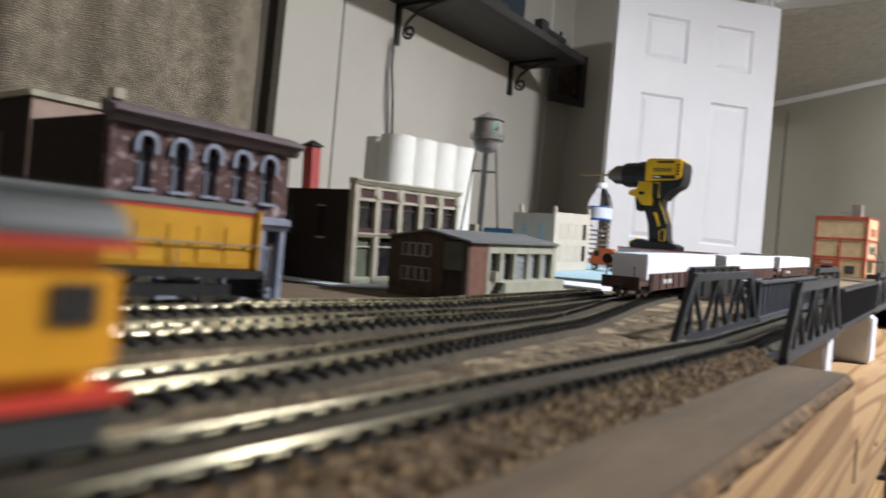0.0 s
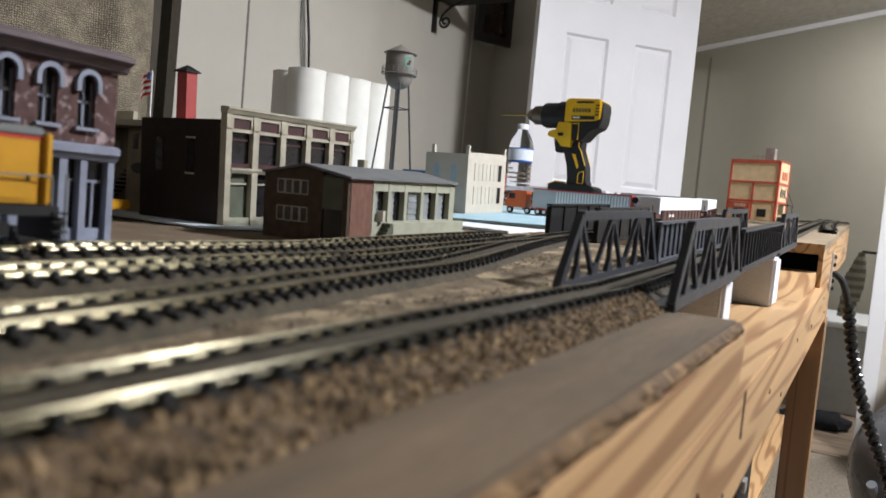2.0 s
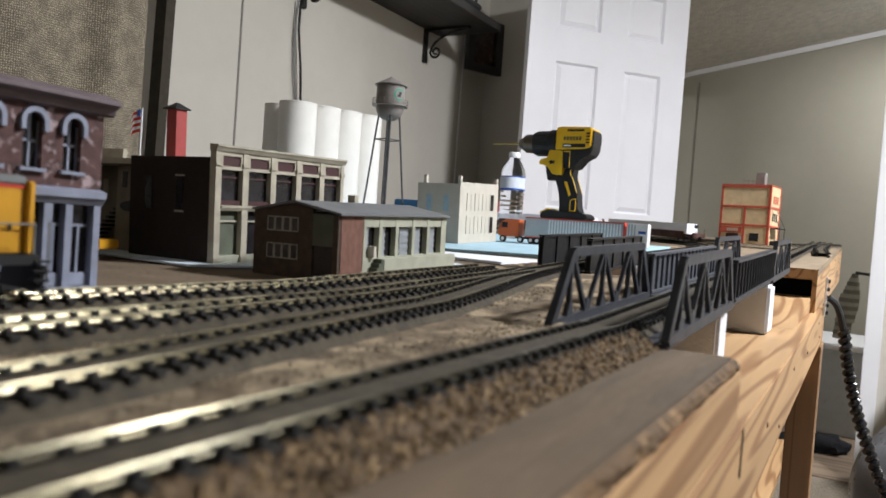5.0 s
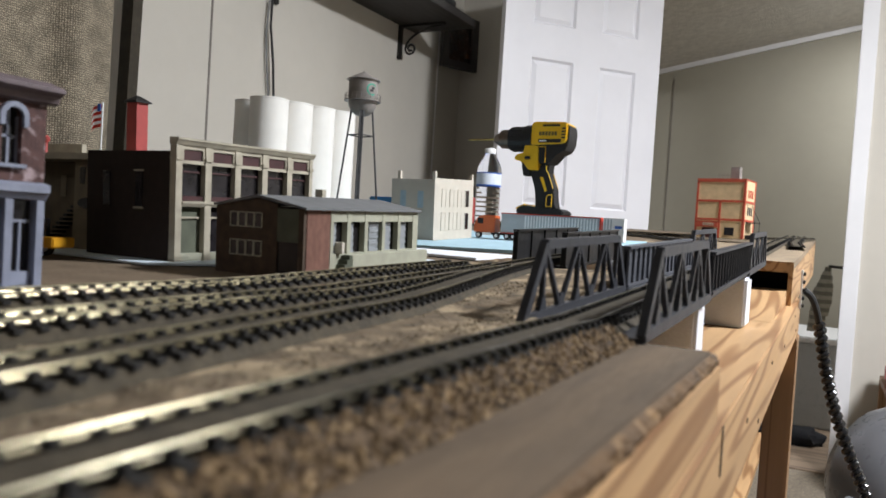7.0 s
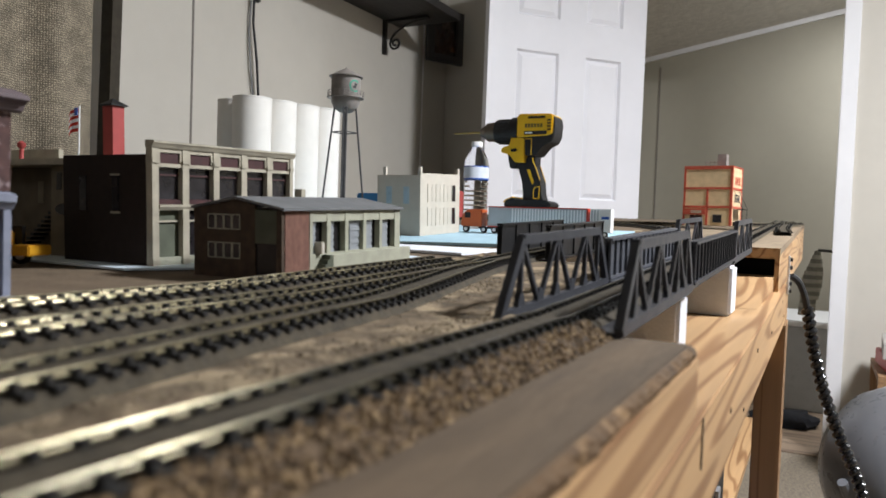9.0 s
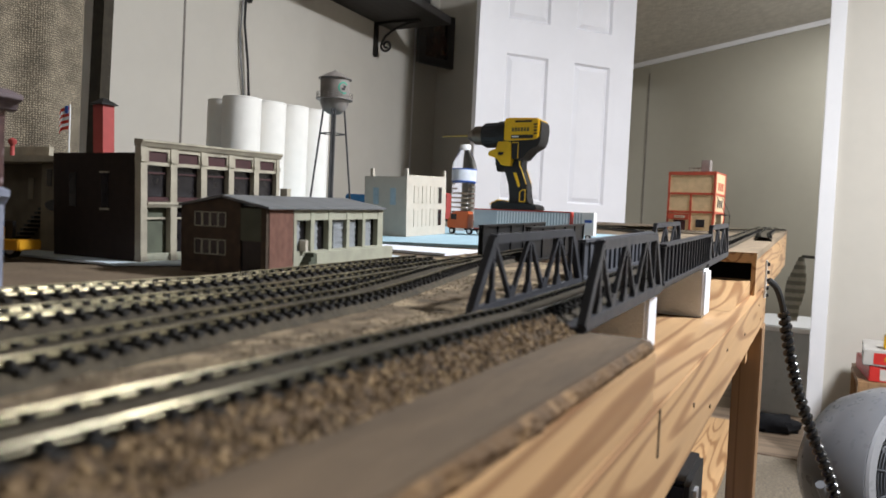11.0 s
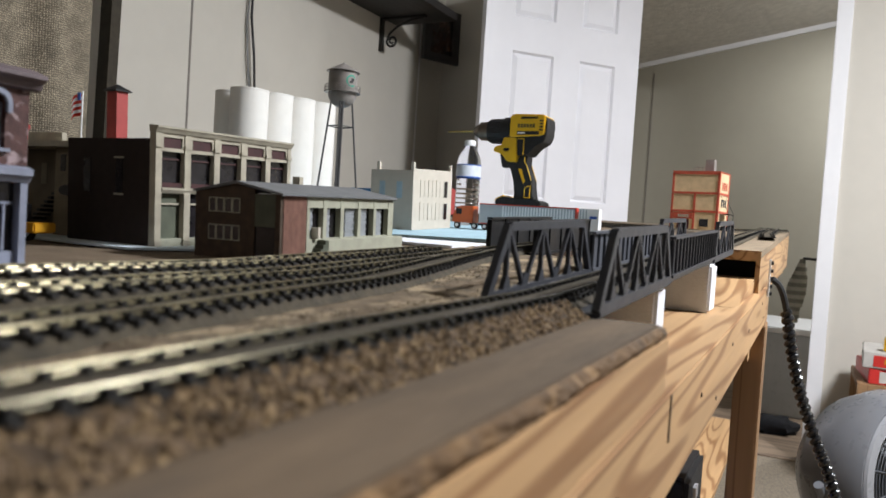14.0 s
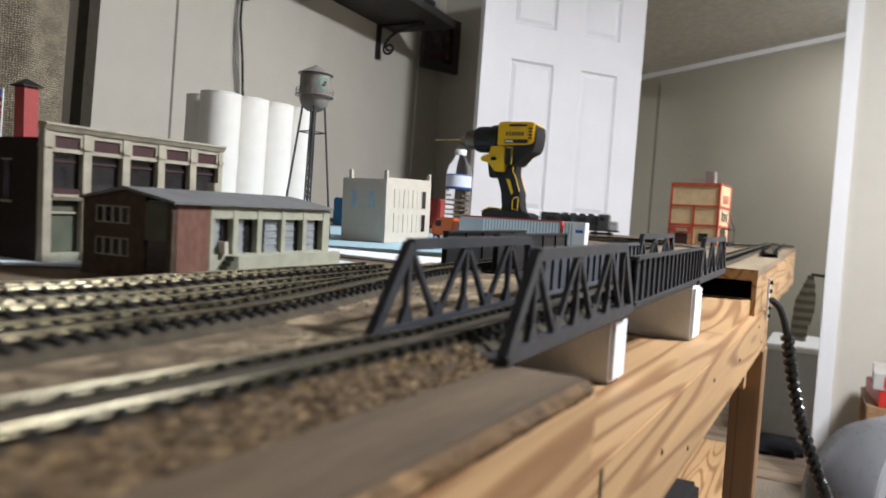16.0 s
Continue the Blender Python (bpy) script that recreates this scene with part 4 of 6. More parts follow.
def white_mill():
    b = thing("white_card_building", "plain white card model building on blue foam", "model building", (-0.52, 1.234, 1.0238), -2, tilt=2.9)
    W, D, H = 0.134, 0.084, 0.102
    bx("front_wall", (-0.003, 0.0, 0.0, W, 0.0, H), CARD, b, "white unpainted card wall")
    bx("side_wall", (-D, -0.0032, 0.0, 0.003, 0.0, H - 0.003), CARD, b)
    bx("rear_wall", (-D, -D + 0.003, 0.0032, W, 0.0, H - 0.003), CARD, b)
    bx("side_wall", (-D + 0.0032, -0.0032, W - 0.003, W, 0.0, H - 0.003), CARD, b)
    bx("roof", (-D + 0.0034, -0.0034, 0.0034, W - 0.0034, H - 0.012, H - 0.009), CARD, b)
    for x, y in ((-0.005, 0.0), (-D + 0.012, -0.001), (-0.006, W - 0.006)):
        bx("corner_post", (x, x + 0.0055, y, y + 0.0055, H - 0.003, H + 0.0105), CARD, b)
    for j, z in enumerate((0.016, 0.055)):
        for i in range(4):
            y = 0.024 + 0.027 * i
            bx("window", (0.0001, 0.0006, y, y + 0.012, z, z + 0.028), CARD if i < 3 else GLASSD, b)
            bm = bmesh.new()
            for d in ((y - 0.0012, y, z, z + 0.028), (y + 0.012, y + 0.0132, z, z + 0.028), (y - 0.0012, y + 0.0132, z + 0.0281, z + 0.0295)):
                box(bm, 0.0001, 0.0011, *d)
            part("window_frame", bm, CARD, b)
    for x in (-0.066, -0.032):
        bx("side_window", (x, x + 0.011, -0.0007, -0.0001, 0.052, 0.08), BLUEGL, b)


def water_tower():
    b = thing("water_tower", "silver-grey model water tower on lattice legs with a green ring", "water tower", (-0.68, 1.241, 1.0242))
    bm = bmesh.new()
    lathe(bm, [(0.003, 0.2045), (0.012, 0.2075), (0.02, 0.214), (0.0243, 0.223), (0.0252, 0.231), (0.0252, 0.2662)], 32)
    part("tank", bm, TOWERG, b, smooth=True)
    bm = bmesh.new()
    lathe(bm, [(0.0288, 0.2664), (0.0292, 0.2675), (0.015, 0.2755), (0.003, 0.2815), (0.001, 0.2835)], 32)
    part("tank_roof", bm, TOWERG, b, "conical grey roof", smooth=True)
    bm = bmesh.new()
    lathe(bm, [(0.0254, 0.2305), (0.0318, 0.2305), (0.0318, 0.232), (0.0254, 0.232)], 32)
    part("balcony", bm, TOWERG, b)
    bm = bmesh.new()
    for i in range(24):
        a = 2 * math.pi * i / 24
        p = (0.0311 * math.cos(a), 0.0311 * math.sin(a))
        tube(bm, (*p, 0.2321), (*p, 0.242), 0.0004, 5)
        a2 = 2 * math.pi * (i + 1) / 24
        q = (0.0311 * math.cos(a2), 0.0311 * math.sin(a2))
        for z in (0.237, 0.242):
            tube(bm, (*p, z), (*q, z), 0.0004, 5)
    part("balcony_railing", bm, TOWERG, b)
    corners = [(math.cos(radians(a)), math.sin(radians(a))) for a in (35, 125, 215, 305)]
    for cx, cy in corners:
        bm = bmesh.new()
        p0, p1 = Vector((0.0405 * cx, 0.0405 * cy, 0.0)), Vector((0.0172 * cx, 0.0172 * cy, 0.224))
        side = Vector((-cy, cx, 0)) * 0.0025
        for s in (-1, 1):
            tube(bm, p0 + side * s, p1 + side * s, 0.0016, 6)
        for k in range(26):
            u, v = k / 26, (k + 1) / 26
            a, c = p0.lerp(p1, u), p0.lerp(p1, v)
            s = 1 if k % 2 else -1
            tube(bm, a + side * s, c - side * s, 0.0012, 4)
        part("leg", bm, TOWERL, b, "lattice leg")
    for z in (0.172,):
        r = 0.0405 - 0.0233 * z / 0.224
        for (ax, ay), (cx, cy) in zip(corners, corners[1:] + corners[:1]):
            bm = bmesh.new()
            tube(bm, (r * ax, r * ay, z), (r * cx, r * cy, z), 0.0011, 6)
            part("brace", bm, TOWERL, b)
    bm = bmesh.new()
    tube(bm, (0, 0, 0.0), (0, 0, 0.206), 0.0022, 12)
    part("riser_pipe", bm, TOWERL, b)
    # the painted ring sits on the side turned to the front corner
    bm = bmesh.new()
    c = radians(-18)
    for i in range(18):
        a, e = radians(40 + 280 * i / 18), radians(40 + 280 * (i + 1) / 18)
        vs = []
        for t in (a, e):
            for r in (0.0105, 0.0078):
                u, v = r * math.cos(t), r * math.sin(t)
                th = c + u / 0.0254
                vs.append(bm.verts.new((0.0254 * math.cos(th), 0.0254 * math.sin(th), 0.2495 + v)))
        bm.faces.new((vs[0], vs[2], vs[3], vs[1]))
    part("painted_ring", bm, GREENP, b, "green painted ring")
    bm = bmesh.new()
    for u0, u1, v0, v1 in ((-0.004, 0.003, -0.004, 0.0), (-0.001, 0.005, 0.0001, 0.0045)):
        vs = [bm.verts.new((0.02545 * math.cos(c + u / 0.0254), 0.02545 * math.sin(c + u / 0.0254), 0.2495 + v)) for u, v in ((u0, v0), (u1, v0), (u1, v1), (u0, v1))]
        bm.faces.new(vs)
    part("painted_figure", bm, BLACKP, b, "dark painted mark inside the ring")


def silos():
    b = thing("grain_silos", "cluster of plain white plastic-pipe model silos", "model silos", (-0.916, 1.269, foam_top(1.269) + 0.0005))
    for x, y in ((0.0, 0.0), (-0.0005, 0.0745), (-0.001, 0.149), (-0.0015, 0.2235), (-0.068, 0.03), (-0.0685, 0.1045), (-0.069, 0.179)):
        z = 0.05 * (y + 0.037)
        bm = bmesh.new()
        lathe(bm, [(0.0365, z), (0.0365, z + 0.2405), (0.0371, z + 0.2412), (0.0371, z + 0.2438), (0.0352, z + 0.2442), (0.0346, z + 0.242)], 40, (x, y, 0))
        part("silo", bm, SILOW, b, smooth=True)


def back_house():
    b = thing("tan_house", "tan model house with a pale flat roof", "model building", (-0.547, 0.615, 1.003))
    bx("wall", (0.0, 0.04, 0.0, 0.08, 0.0, 0.083), TANW, b)
    bx("roof", (-0.15, 0.042, -0.008, 0.085, 0.0832, 0.0885), CREAM, b, "pale cream roof slab")
    for x in (0.008, 0.023):
        bx("window", (x, x + 0.0065, -0.0008, -0.0001, 0.062, 0.077), GLASSD, b)
    bm = bmesh.new()
    prism(bm, [(0.02 + 0.013 * math.cos(2 * math.pi * k / 20), 0.045 + 0.005 * math.sin(2 * math.pi * k / 20)) for k in range(20)], "y", -0.0012, -0.0001)
    part("oval_sign", bm, GLASSD, b, "dark oval sign")
    w = bx("rear_wing", (-0.13, -0.0002, 0.018, 0.08, 0.0, 0.083), WINGW, b, "dark wing under the same roof")
    bx("wing_window", (-0.045, -0.037, 0.0172, 0.0179, 0.05, 0.07), TANW, w)
    for i in range(9):
        bx("stair_step", (-0.05 + 0.005 * i, -0.045 + 0.005 * i, 0.004, 0.0178, 0.008 + 0.004 * i, 0.0105 + 0.004 * i), BLACKP, b)
    bx("parapet", (-0.15, -0.056, 0.045, 0.05, 0.0887, 0.103), CREAM, b, "cream parapet at the rear of the roof")
    bx("doorstep", (0.006, 0.03, -0.006, -0.0001, 0.0, 0.003), GLASSD, b)
    bx("downpipe", (0.036, 0.0395, -0.0025, -0.0001, 0.004, 0.082), CREAM, b)


def tan_block():
    b = thing("tan_brick_block", "dark brick model block with a pinkish side and cream coping", "model building", (-0.6, 0.327, 1.003))
    # Lit and shaded faces differ by colour: pinkish towards +x, dark elsewhere.
    bx("wall", (0.0, 0.168, 0.0, 0.15, 0.0, 0.117), SHADEBRICK, b)
    bx("side_wall", (0.1682, 0.17, 0.0, 0.15, 0.0, 0.117), PINKW, b, "pinkish side wall with its lit tone in the colour")
    bx("coping", (-0.002, 0.172, -0.002, 0.152, 0.1172, 0.1212), CREAM, b)
    for i in range(3):
        bx("window", (0.02 + 0.045 * i, 0.045 + 0.045 * i, -0.0008, -0.0001, 0.06, 0.095), GLASSD, b)


def packing_plant():
    b = thing("packing_plant", "three-storey pale orange model plant framed in orange-red", "model building", (-0.173, 2.022, 1.0615), -8)
    W, D, H = 0.108, 0.09, 0.137
    bx("wall", (-W / 2, W / 2, -D / 2, D / 2, 0.0, H - 0.003), SWY, b)
    bx("roof", (-W / 2 - 0.001, W / 2 + 0.001, -D / 2 - 0.001, D / 2 + 0.001, H - 0.0028, H), SWR, b, "orange-red roof edge")
    f = -D / 2
    for d in ((-W / 2 - 0.001, -W / 2 + 0.004, 0, H), (W / 2 - 0.004, W / 2 + 0.001, 0, H), (-0.0045 + 0.002, 0.0045 - 0.002, 0, 0.0875), (-W / 2, W / 2, 0.083, 0.088), (-W / 2, W / 2, 0.04, 0.045), (-W / 2, W / 2, H - 0.008, H - 0.003)):
        bx("frame_band", (d[0], d[1], f - 0.0012, f - 0.0001, d[2], d[3]), SWR, b)
    for d in ((f, f + 0.005, 0, H - 0.003), (D / 2 - 0.006, D / 2, 0, H - 0.003), (f, D / 2, 0.083, 0.088), (f, D / 2, 0.04, 0.045)):
        bx("frame_band", (W / 2 + 0.0001, W / 2 + 0.0012, *d), SWR, b)
    bx("sign_board", (-W / 2 + 0.004, -0.003, f - 0.0022, f - 0.0013, 0.024, 0.038), SWR, b, "orange-red name board")
    for i in range(5):
        bx("sign_bar", (-0.036 + 0.0052 * i, -0.0325 + 0.0052 * i, f - 0.0028, f - 0.0023, 0.0275, 0.0345), CREAM, b)
    bx("doorway", (-0.038, -0.01, f - 0.0008, f - 0.0001, 0.0, 0.023), MAROON, b)
    bx("dark_window", (0.014, 0.034, f - 0.0012, f - 0.0001, 0.007, 0.025), GLASSD, b)
    for z in (0.055, 0.095):
        for k in range(3):
            y = -0.02 + 0.017 * k
            bx("side_window", (W / 2 + 0.0001, W / 2 + 0.001, y, y + 0.009, z, z + 0.018), GLASSD if z < 0.09 else SWR, b)
    bm = bmesh.new()
    box(bm, W / 2 + 0.0013, W / 2 + 0.022, -0.03, 0.02, 0.038, 0.0395)
    for y in (-0.028, 0.018):
        tube(bm, (W / 2 + 0.001, y, 0.08), (W / 2 + 0.021, y, 0.0395), 0.0006, 5)
        tube(bm, (W / 2 + 0.02, y, 0.0), (W / 2 + 0.02, y, 0.038), 0.0008, 5)
    part("canopy", bm, BLACKP, b, "dark loading canopy")
    bx("loading_platform", (W / 2 + 0.0013, W / 2 + 0.02, -0.03, 0.02, 0.0, 0.01), BLACKP, b)
    bx("roof_tank", (0.01, 0.03, -0.012, 0.01, H + 0.0001, H + 0.03), TOWERG, b, "grey rooftop unit", 0.001)
    bm = bmesh.new()
    tube(bm, (0.008, 0.0, H + 0.012), (-0.022, 0.0, H + 0.012), 0.0007, 5)
    for x in (-0.02, -0.01, 0.0):
        tube(bm, (x, 0.0, H), (x, 0.0, H + 0.015), 0.0006, 5)
    part("roof_pipe", bm, TOWERG, b)


brick_store()
factory()
depot()
white_mill()
water_tower()
silos()
back_house()
tan_block()
packing_plant()


# ---- things on and round the layout ----
YELLOW = material("tool_yellow", (0.72, 0.42, 0.015), 0.4, vary=0.06, scale=60)
TOOLB = material("tool_black", (0.012, 0.012, 0.013), 0.55, vary=0.25, scale=90, bump=0.0002, bump_scale=600)
GRIPN = material("tool_print_grey", (0.13, 0.1, 0.03), 0.5)
STEEL = material("chuck_steel", (0.16, 0.13, 0.105), 0.4, metal=0.9, vary=0.2, scale=90)
GOLD = material("gold_bit", (0.5, 0.36, 0.12), 0.35, metal=1.0)
UPY = material("armour_yellow", (0.55, 0.275, 0.014), 0.45, vary=0.12, scale=60)
UPG = material("harbour_grey", (0.17, 0.18, 0.18), 0.5, vary=0.12, scale=60)
UPR = material("signal_red", (0.55, 0.05, 0.03), 0.5, vary=0.1, scale=60)
BROWNC = material("boxcar_brown", (0.075, 0.035, 0.028), 0.65, vary=0.25, scale=90)
WHEEL = material("wheel_steel", (0.25, 0.24, 0.22), 0.4, metal=0.8, vary=0.2, scale=90)
LOCOG = material("dark_loco_grey", (0.035, 0.036, 0.038), 0.5, vary=0.2, scale=90)
SILVERN = material("silver_nose", (0.6, 0.6, 0.62), 0.3, metal=0.7, vary=0.1, scale=60)
ORANGE = material("cab_orange", (0.5, 0.1, 0.025), 0.4, vary=0.08, scale=60)
TRAILER = material("trailer_silver", (0.42, 0.45, 0.48), 0.35, vary=0.06, scale=40)
WHITEP = material("white_paint", (0.78, 0.79, 0.8), 0.4, vary=0.04, scale=40)
BLUEP = material("blue_paint", (0.03, 0.1, 0.4), 0.4, vary=0.1, scale=40)
RUBBER = material("black_rubber", (0.015, 0.015, 0.016), 0.7)
FANG = material("fan_grey", (0.135, 0.14, 0.152), 0.3, vary=0.05, scale=20)
FANW = material("fan_pale_rim", (0.22, 0.225, 0.24), 0.3, vary=0.05, scale=20)
GRILLE = material("fan_grille", (0.06, 0.065, 0.075), 0.4, vary=0.1, scale=40)
IRON = material("black_iron", (0.02, 0.018, 0.016), 0.45, metal=0.3, vary=0.2, scale=60)
SHELFB = material("black_brown_shelf", (0.03, 0.027, 0.026), 0.5, vary=0.2, scale=30, stretch=(1, 0.1, 1))
REDBOX = material("red_box", (0.5, 0.03, 0.025), 0.4, vary=0.1, scale=30)
CARTON = material("grey_card", (0.45, 0.43, 0.4), 0.7, vary=0.1, scale=30)
CLOTHD = material("dark_cloth", (0.012, 0.013, 0.018), 0.95, vary=0.3, scale=80)
STRIPE1 = material("knit_cream", (0.36, 0.34, 0.28), 0.95, vary=0.2, scale=200)
STRIPE2 = material("knit_grey", (0.19, 0.185, 0.15), 0.95, vary=0.2, scale=200)
APPL = material("pale_grey_enamel", (0.42, 0.44, 0.45), 0.3, vary=0.04, scale=20)
LABELB = material("label_blue", (0.03, 0.12, 0.5), 0.35, vary=0.1, scale=60)
LABELW = material("label_white", (0.7, 0.76, 0.85), 0.35, vary=0.1, scale=60)


def weave_material():
    """A coarse linen weave: crossing threads, with slubs."""
    m = material("linen_curtain", (0.27, 0.23, 0.17), 0.95, vary=0.3, scale=25, bump=0.0, stretch=(1, 1, 1))
    n, l = m.node_tree.nodes, m.node_tree.links
    b = n["Principled BSDF"]
    co = n.new("ShaderNodeTexCoord")
    waves = []
    for axis, size in (("Y", 75.0), ("Z", 60.0)):
        w = n.new("ShaderNodeTexWave")
        w.bands_direction = axis
        w.inputs["Scale"].default_value, w.inputs["Distortion"].default_value, w.inputs["Detail"].default_value = size, 5.0, 2.0
        w.inputs["Detail Scale"].default_value = 3.0
        l.new(co.outputs["Object"], w.inputs["Vector"])
        waves.append(w.outputs["Fac"])
    mx = n.new("ShaderNodeMath")
    mx.operation = "MULTIPLY"
    l.new(waves[0], mx.inputs[0]), l.new(waves[1], mx.inputs[1])
    mr = n.new("ShaderNodeMapRange")
    mr.inputs[3].default_value, mr.inputs[4].default_value = 0.6, 2.3
    l.new(mx.outputs[0], mr.inputs[0])
    old = b.inputs["Base Color"].links[0].from_socket
    mul = n.new("ShaderNodeMix")
    mul.data_type, mul.blend_type = "RGBA", "MULTIPLY"
    mul.inputs[0].default_value = 1.0
    ins = [i for i in mul.inputs if i.type == "RGBA"]
    l.new(old, ins[0]), l.new(mr.outputs[0], ins[1])
    l.new([o for o in mul.outputs if o.type == "RGBA"][0], b.inputs["Base Color"])
    bp = n.new("ShaderNodeBump")
    bp.inputs["Distance"].default_value = 0.001
    l.new(mx.outputs[0], bp.inputs["Height"])
    l.new(bp.outputs["Normal"], b.inputs["Normal"])
    return m


def curtain():
    c = thing("curtain", "taupe linen curtain with a dark lining edge hanging in folds", "curtain")
    bm = bmesh.new()
    cols = []
    for i in range(161):
        y = -0.35 + 1.72 * i / 160
        x = -1.51 + 0.022 * math.sin(y * 26 + 0.8 * math.sin(y * 9)) + 0.008 * math.sin(y * 61)
        cols.append([bm.verts.new((x + 0.004 * math.sin(z * 3 + y * 20), y, z)) for z in (1.07, 1.4, 1.75, 2.1, 2.36)])
    for a, b in zip(cols, cols[1:]):
        for k in range(4):
            bm.faces.new((a[k], a[k + 1], b[k + 1], b[k]))
    part("cloth", bm, weave_material(), c, smooth=True)
    bm = bmesh.new()
    hem = ((-1.5, 1.404), (-1.512, 1.441), (-1.53, 1.441), (-1.54, 1.404))
    lo = [bm.verts.new((x, y - 0.004, 1.05)) for x, y in hem]
    hi = [bm.verts.new((x, y + 0.024, 2.36)) for x, y in hem]
    for k in range(4):
        bm.faces.new((lo[k], lo[(k + 1) % 4], hi[(k + 1) % 4], hi[k]))
    bm.faces.new(lo[::-1]), bm.faces.new(hi)
    part("lining", bm, material("dark_lining", (0.05, 0.042, 0.03), 0.95, vary=0.2, scale=60), c, "dark brown lining edge")
    bm = bmesh.new()
    tube(bm, (-1.53, -0.5, 2.375), (-1.53, 1.5, 2.375), 0.012, 12)
    part("curtain_rod", bm, IRON, c)
    for y in (-0.45, 1.46):
        bx("rod_bracket", (-1.57, -1.53, y - 0.008, y + 0.008, 2.37, 2.39), IRON, c)


def shelf():
    s = thing("wall_shelf", "black-brown wall shelf on scrolled iron brackets", "shelf")
    bx("board", (-1.57, -1.28, 0.9, 2.86, 1.862, 1.894), SHELFB, s, "", 0.002)
    for y in (1.2, 1.985, 2.74):
        bm = bmesh.new()
        box(bm, -1.57, -1.557, y - 0.011, y + 0.011, 1.725, 1.861)
        box(bm, -1.556, -1.36, y - 0.011, y + 0.011, 1.851, 1.861)
        br = part("bracket", bm, IRON, s, "black scrolled iron bracket", 0.0012)
        pts = []
        for i in range(30):
            t = i / 29
            pts.append((-1.37 - 0.165 * math.sin(t * math.pi / 2) ** 1.2, y, 1.852 - 0.085 * (1 - math.cos(t * math.pi / 2))))
        cx, cz, r = -1.512, 1.765, 0.026
        for i in range(40):
            a = radians(160 + 520 * i / 39)
            rr = r * (1 - 0.75 * i / 39)
            pts.append((cx + rr * math.cos(a), y, cz + rr * math.sin(a)))
        bm = bmesh.new()
        sweep(bm, pts, 0.005, 8)
        part("scroll", bm, IRON, br, smooth=True)
    tv = thing("monitor", "dark flat screen standing on the shelf", "monitor", (-1.38, 2.18, 1.8945))
    bx("screen_case", (-0.02, 0.018, -0.2, 0.3, 0.03, 0.36), BLACKP, tv, "", 0.003)
    bx("screen", (0.0182, 0.02, -0.19, 0.29, 0.04, 0.35), material("screen_glass", (0.02, 0.03, 0.05), 0.08, vary=0.1, scale=4), tv)
    bx("foot", (-0.06, 0.07, 0.0, 0.1, 0.0, 0.0295), BLACKP, tv)
    lo = thing("shelf_locomotive", "black model steam locomotive on the shelf", "model locomotive", (-1.34, 2.6, 1.8945))
    bm = bmesh.new()
    tube(bm, (0, 0.0, 0.04), (0, 0.16, 0.04), 0.016, 14)
    part("boiler", bm, LOCOG, lo, smooth=True)
    bx("cab", (-0.018, 0.018, -0.05, 0.0, 0.02, 0.07), LOCOG, lo)
    bx("running_board", (-0.018, 0.018, -0.05, 0.17, 0.018, 0.022), LOCOG, lo)
    for y in (0.02, 0.06, 0.1, 0.14, -0.03):
        bm = bmesh.new()
        tube(bm, (-0.014, y, 0.012), (0.014, y, 0.012), 0.012, 16)
        part("wheel", bm, WHEEL, lo)
    bm = bmesh.new()
    tube(bm, (0, 0.14, 0.05), (0, 0.14, 0.075), 0.006, 10)
    part("chimney", bm, LOCOG, lo)


def picture():
    p = thing("picture", "dark framed picture with amber glints hanging below the shelf", "picture", (-1.535, 3.03, 1.762), -24)
    bm = bmesh.new()
    L, H = 0.2, 0.235
    for d in ((0, L, 0, 0.035), (0, L, H - 0.035, H), (0, 0.035, 0.035, H - 0.035), (L - 0.035, L, 0.035, H - 0.035)):
        box(bm, 0.0, 0.022, d[0], d[1], d[2], d[3])
    part("frame", bm, SHELFB, p, "black wooden frame")
    bx("print", (0.004, 0.008, 0.035, L - 0.035, 0.035, H - 0.035), material("amber_print", (0.03, 0.014, 0.008), 0.25, vary=0.6, scale=16, spots=(0.3, 0.11, 0.03), spot_scale=22, spot_amount=0.3), p, "dark print with amber lights")


def cords():
    for name, label, mat, r, pts in (("power_cable", "black cable hanging down the wall", RUBBER, 0.004, [(-1.55, 1.957, 1.725), (-1.556, 1.962, 1.65), (-1.55, 1.976, 1.53), (-1.553, 1.99, 1.42), (-1.55, 1.98, 1.25), (-1.54, 1.97, 1.04)]),
                                     ("aerial_cable", "grey cable hanging down the wall", material("grey_flex", (0.2, 0.2, 0.2), 0.6), 0.003, [(-1.555, 1.952, 1.74), (-1.562, 1.95, 1.62), (-1.56, 1.958, 1.52), (-1.562, 1.976, 1.42), (-1.56, 1.975, 1.3), (-1.56, 1.96, 1.04)])):
        fine = []
        for a, b in zip(pts, pts[1:]):
            fine += [tuple(Vector(a).lerp(Vector(b), k / 6)) for k in range(6)]
        bm = bmesh.new()
        sweep(bm, fine + [pts[-1]], r, 8)
        tagged(part(name, bm, mat, None, smooth=True), label, "cable")


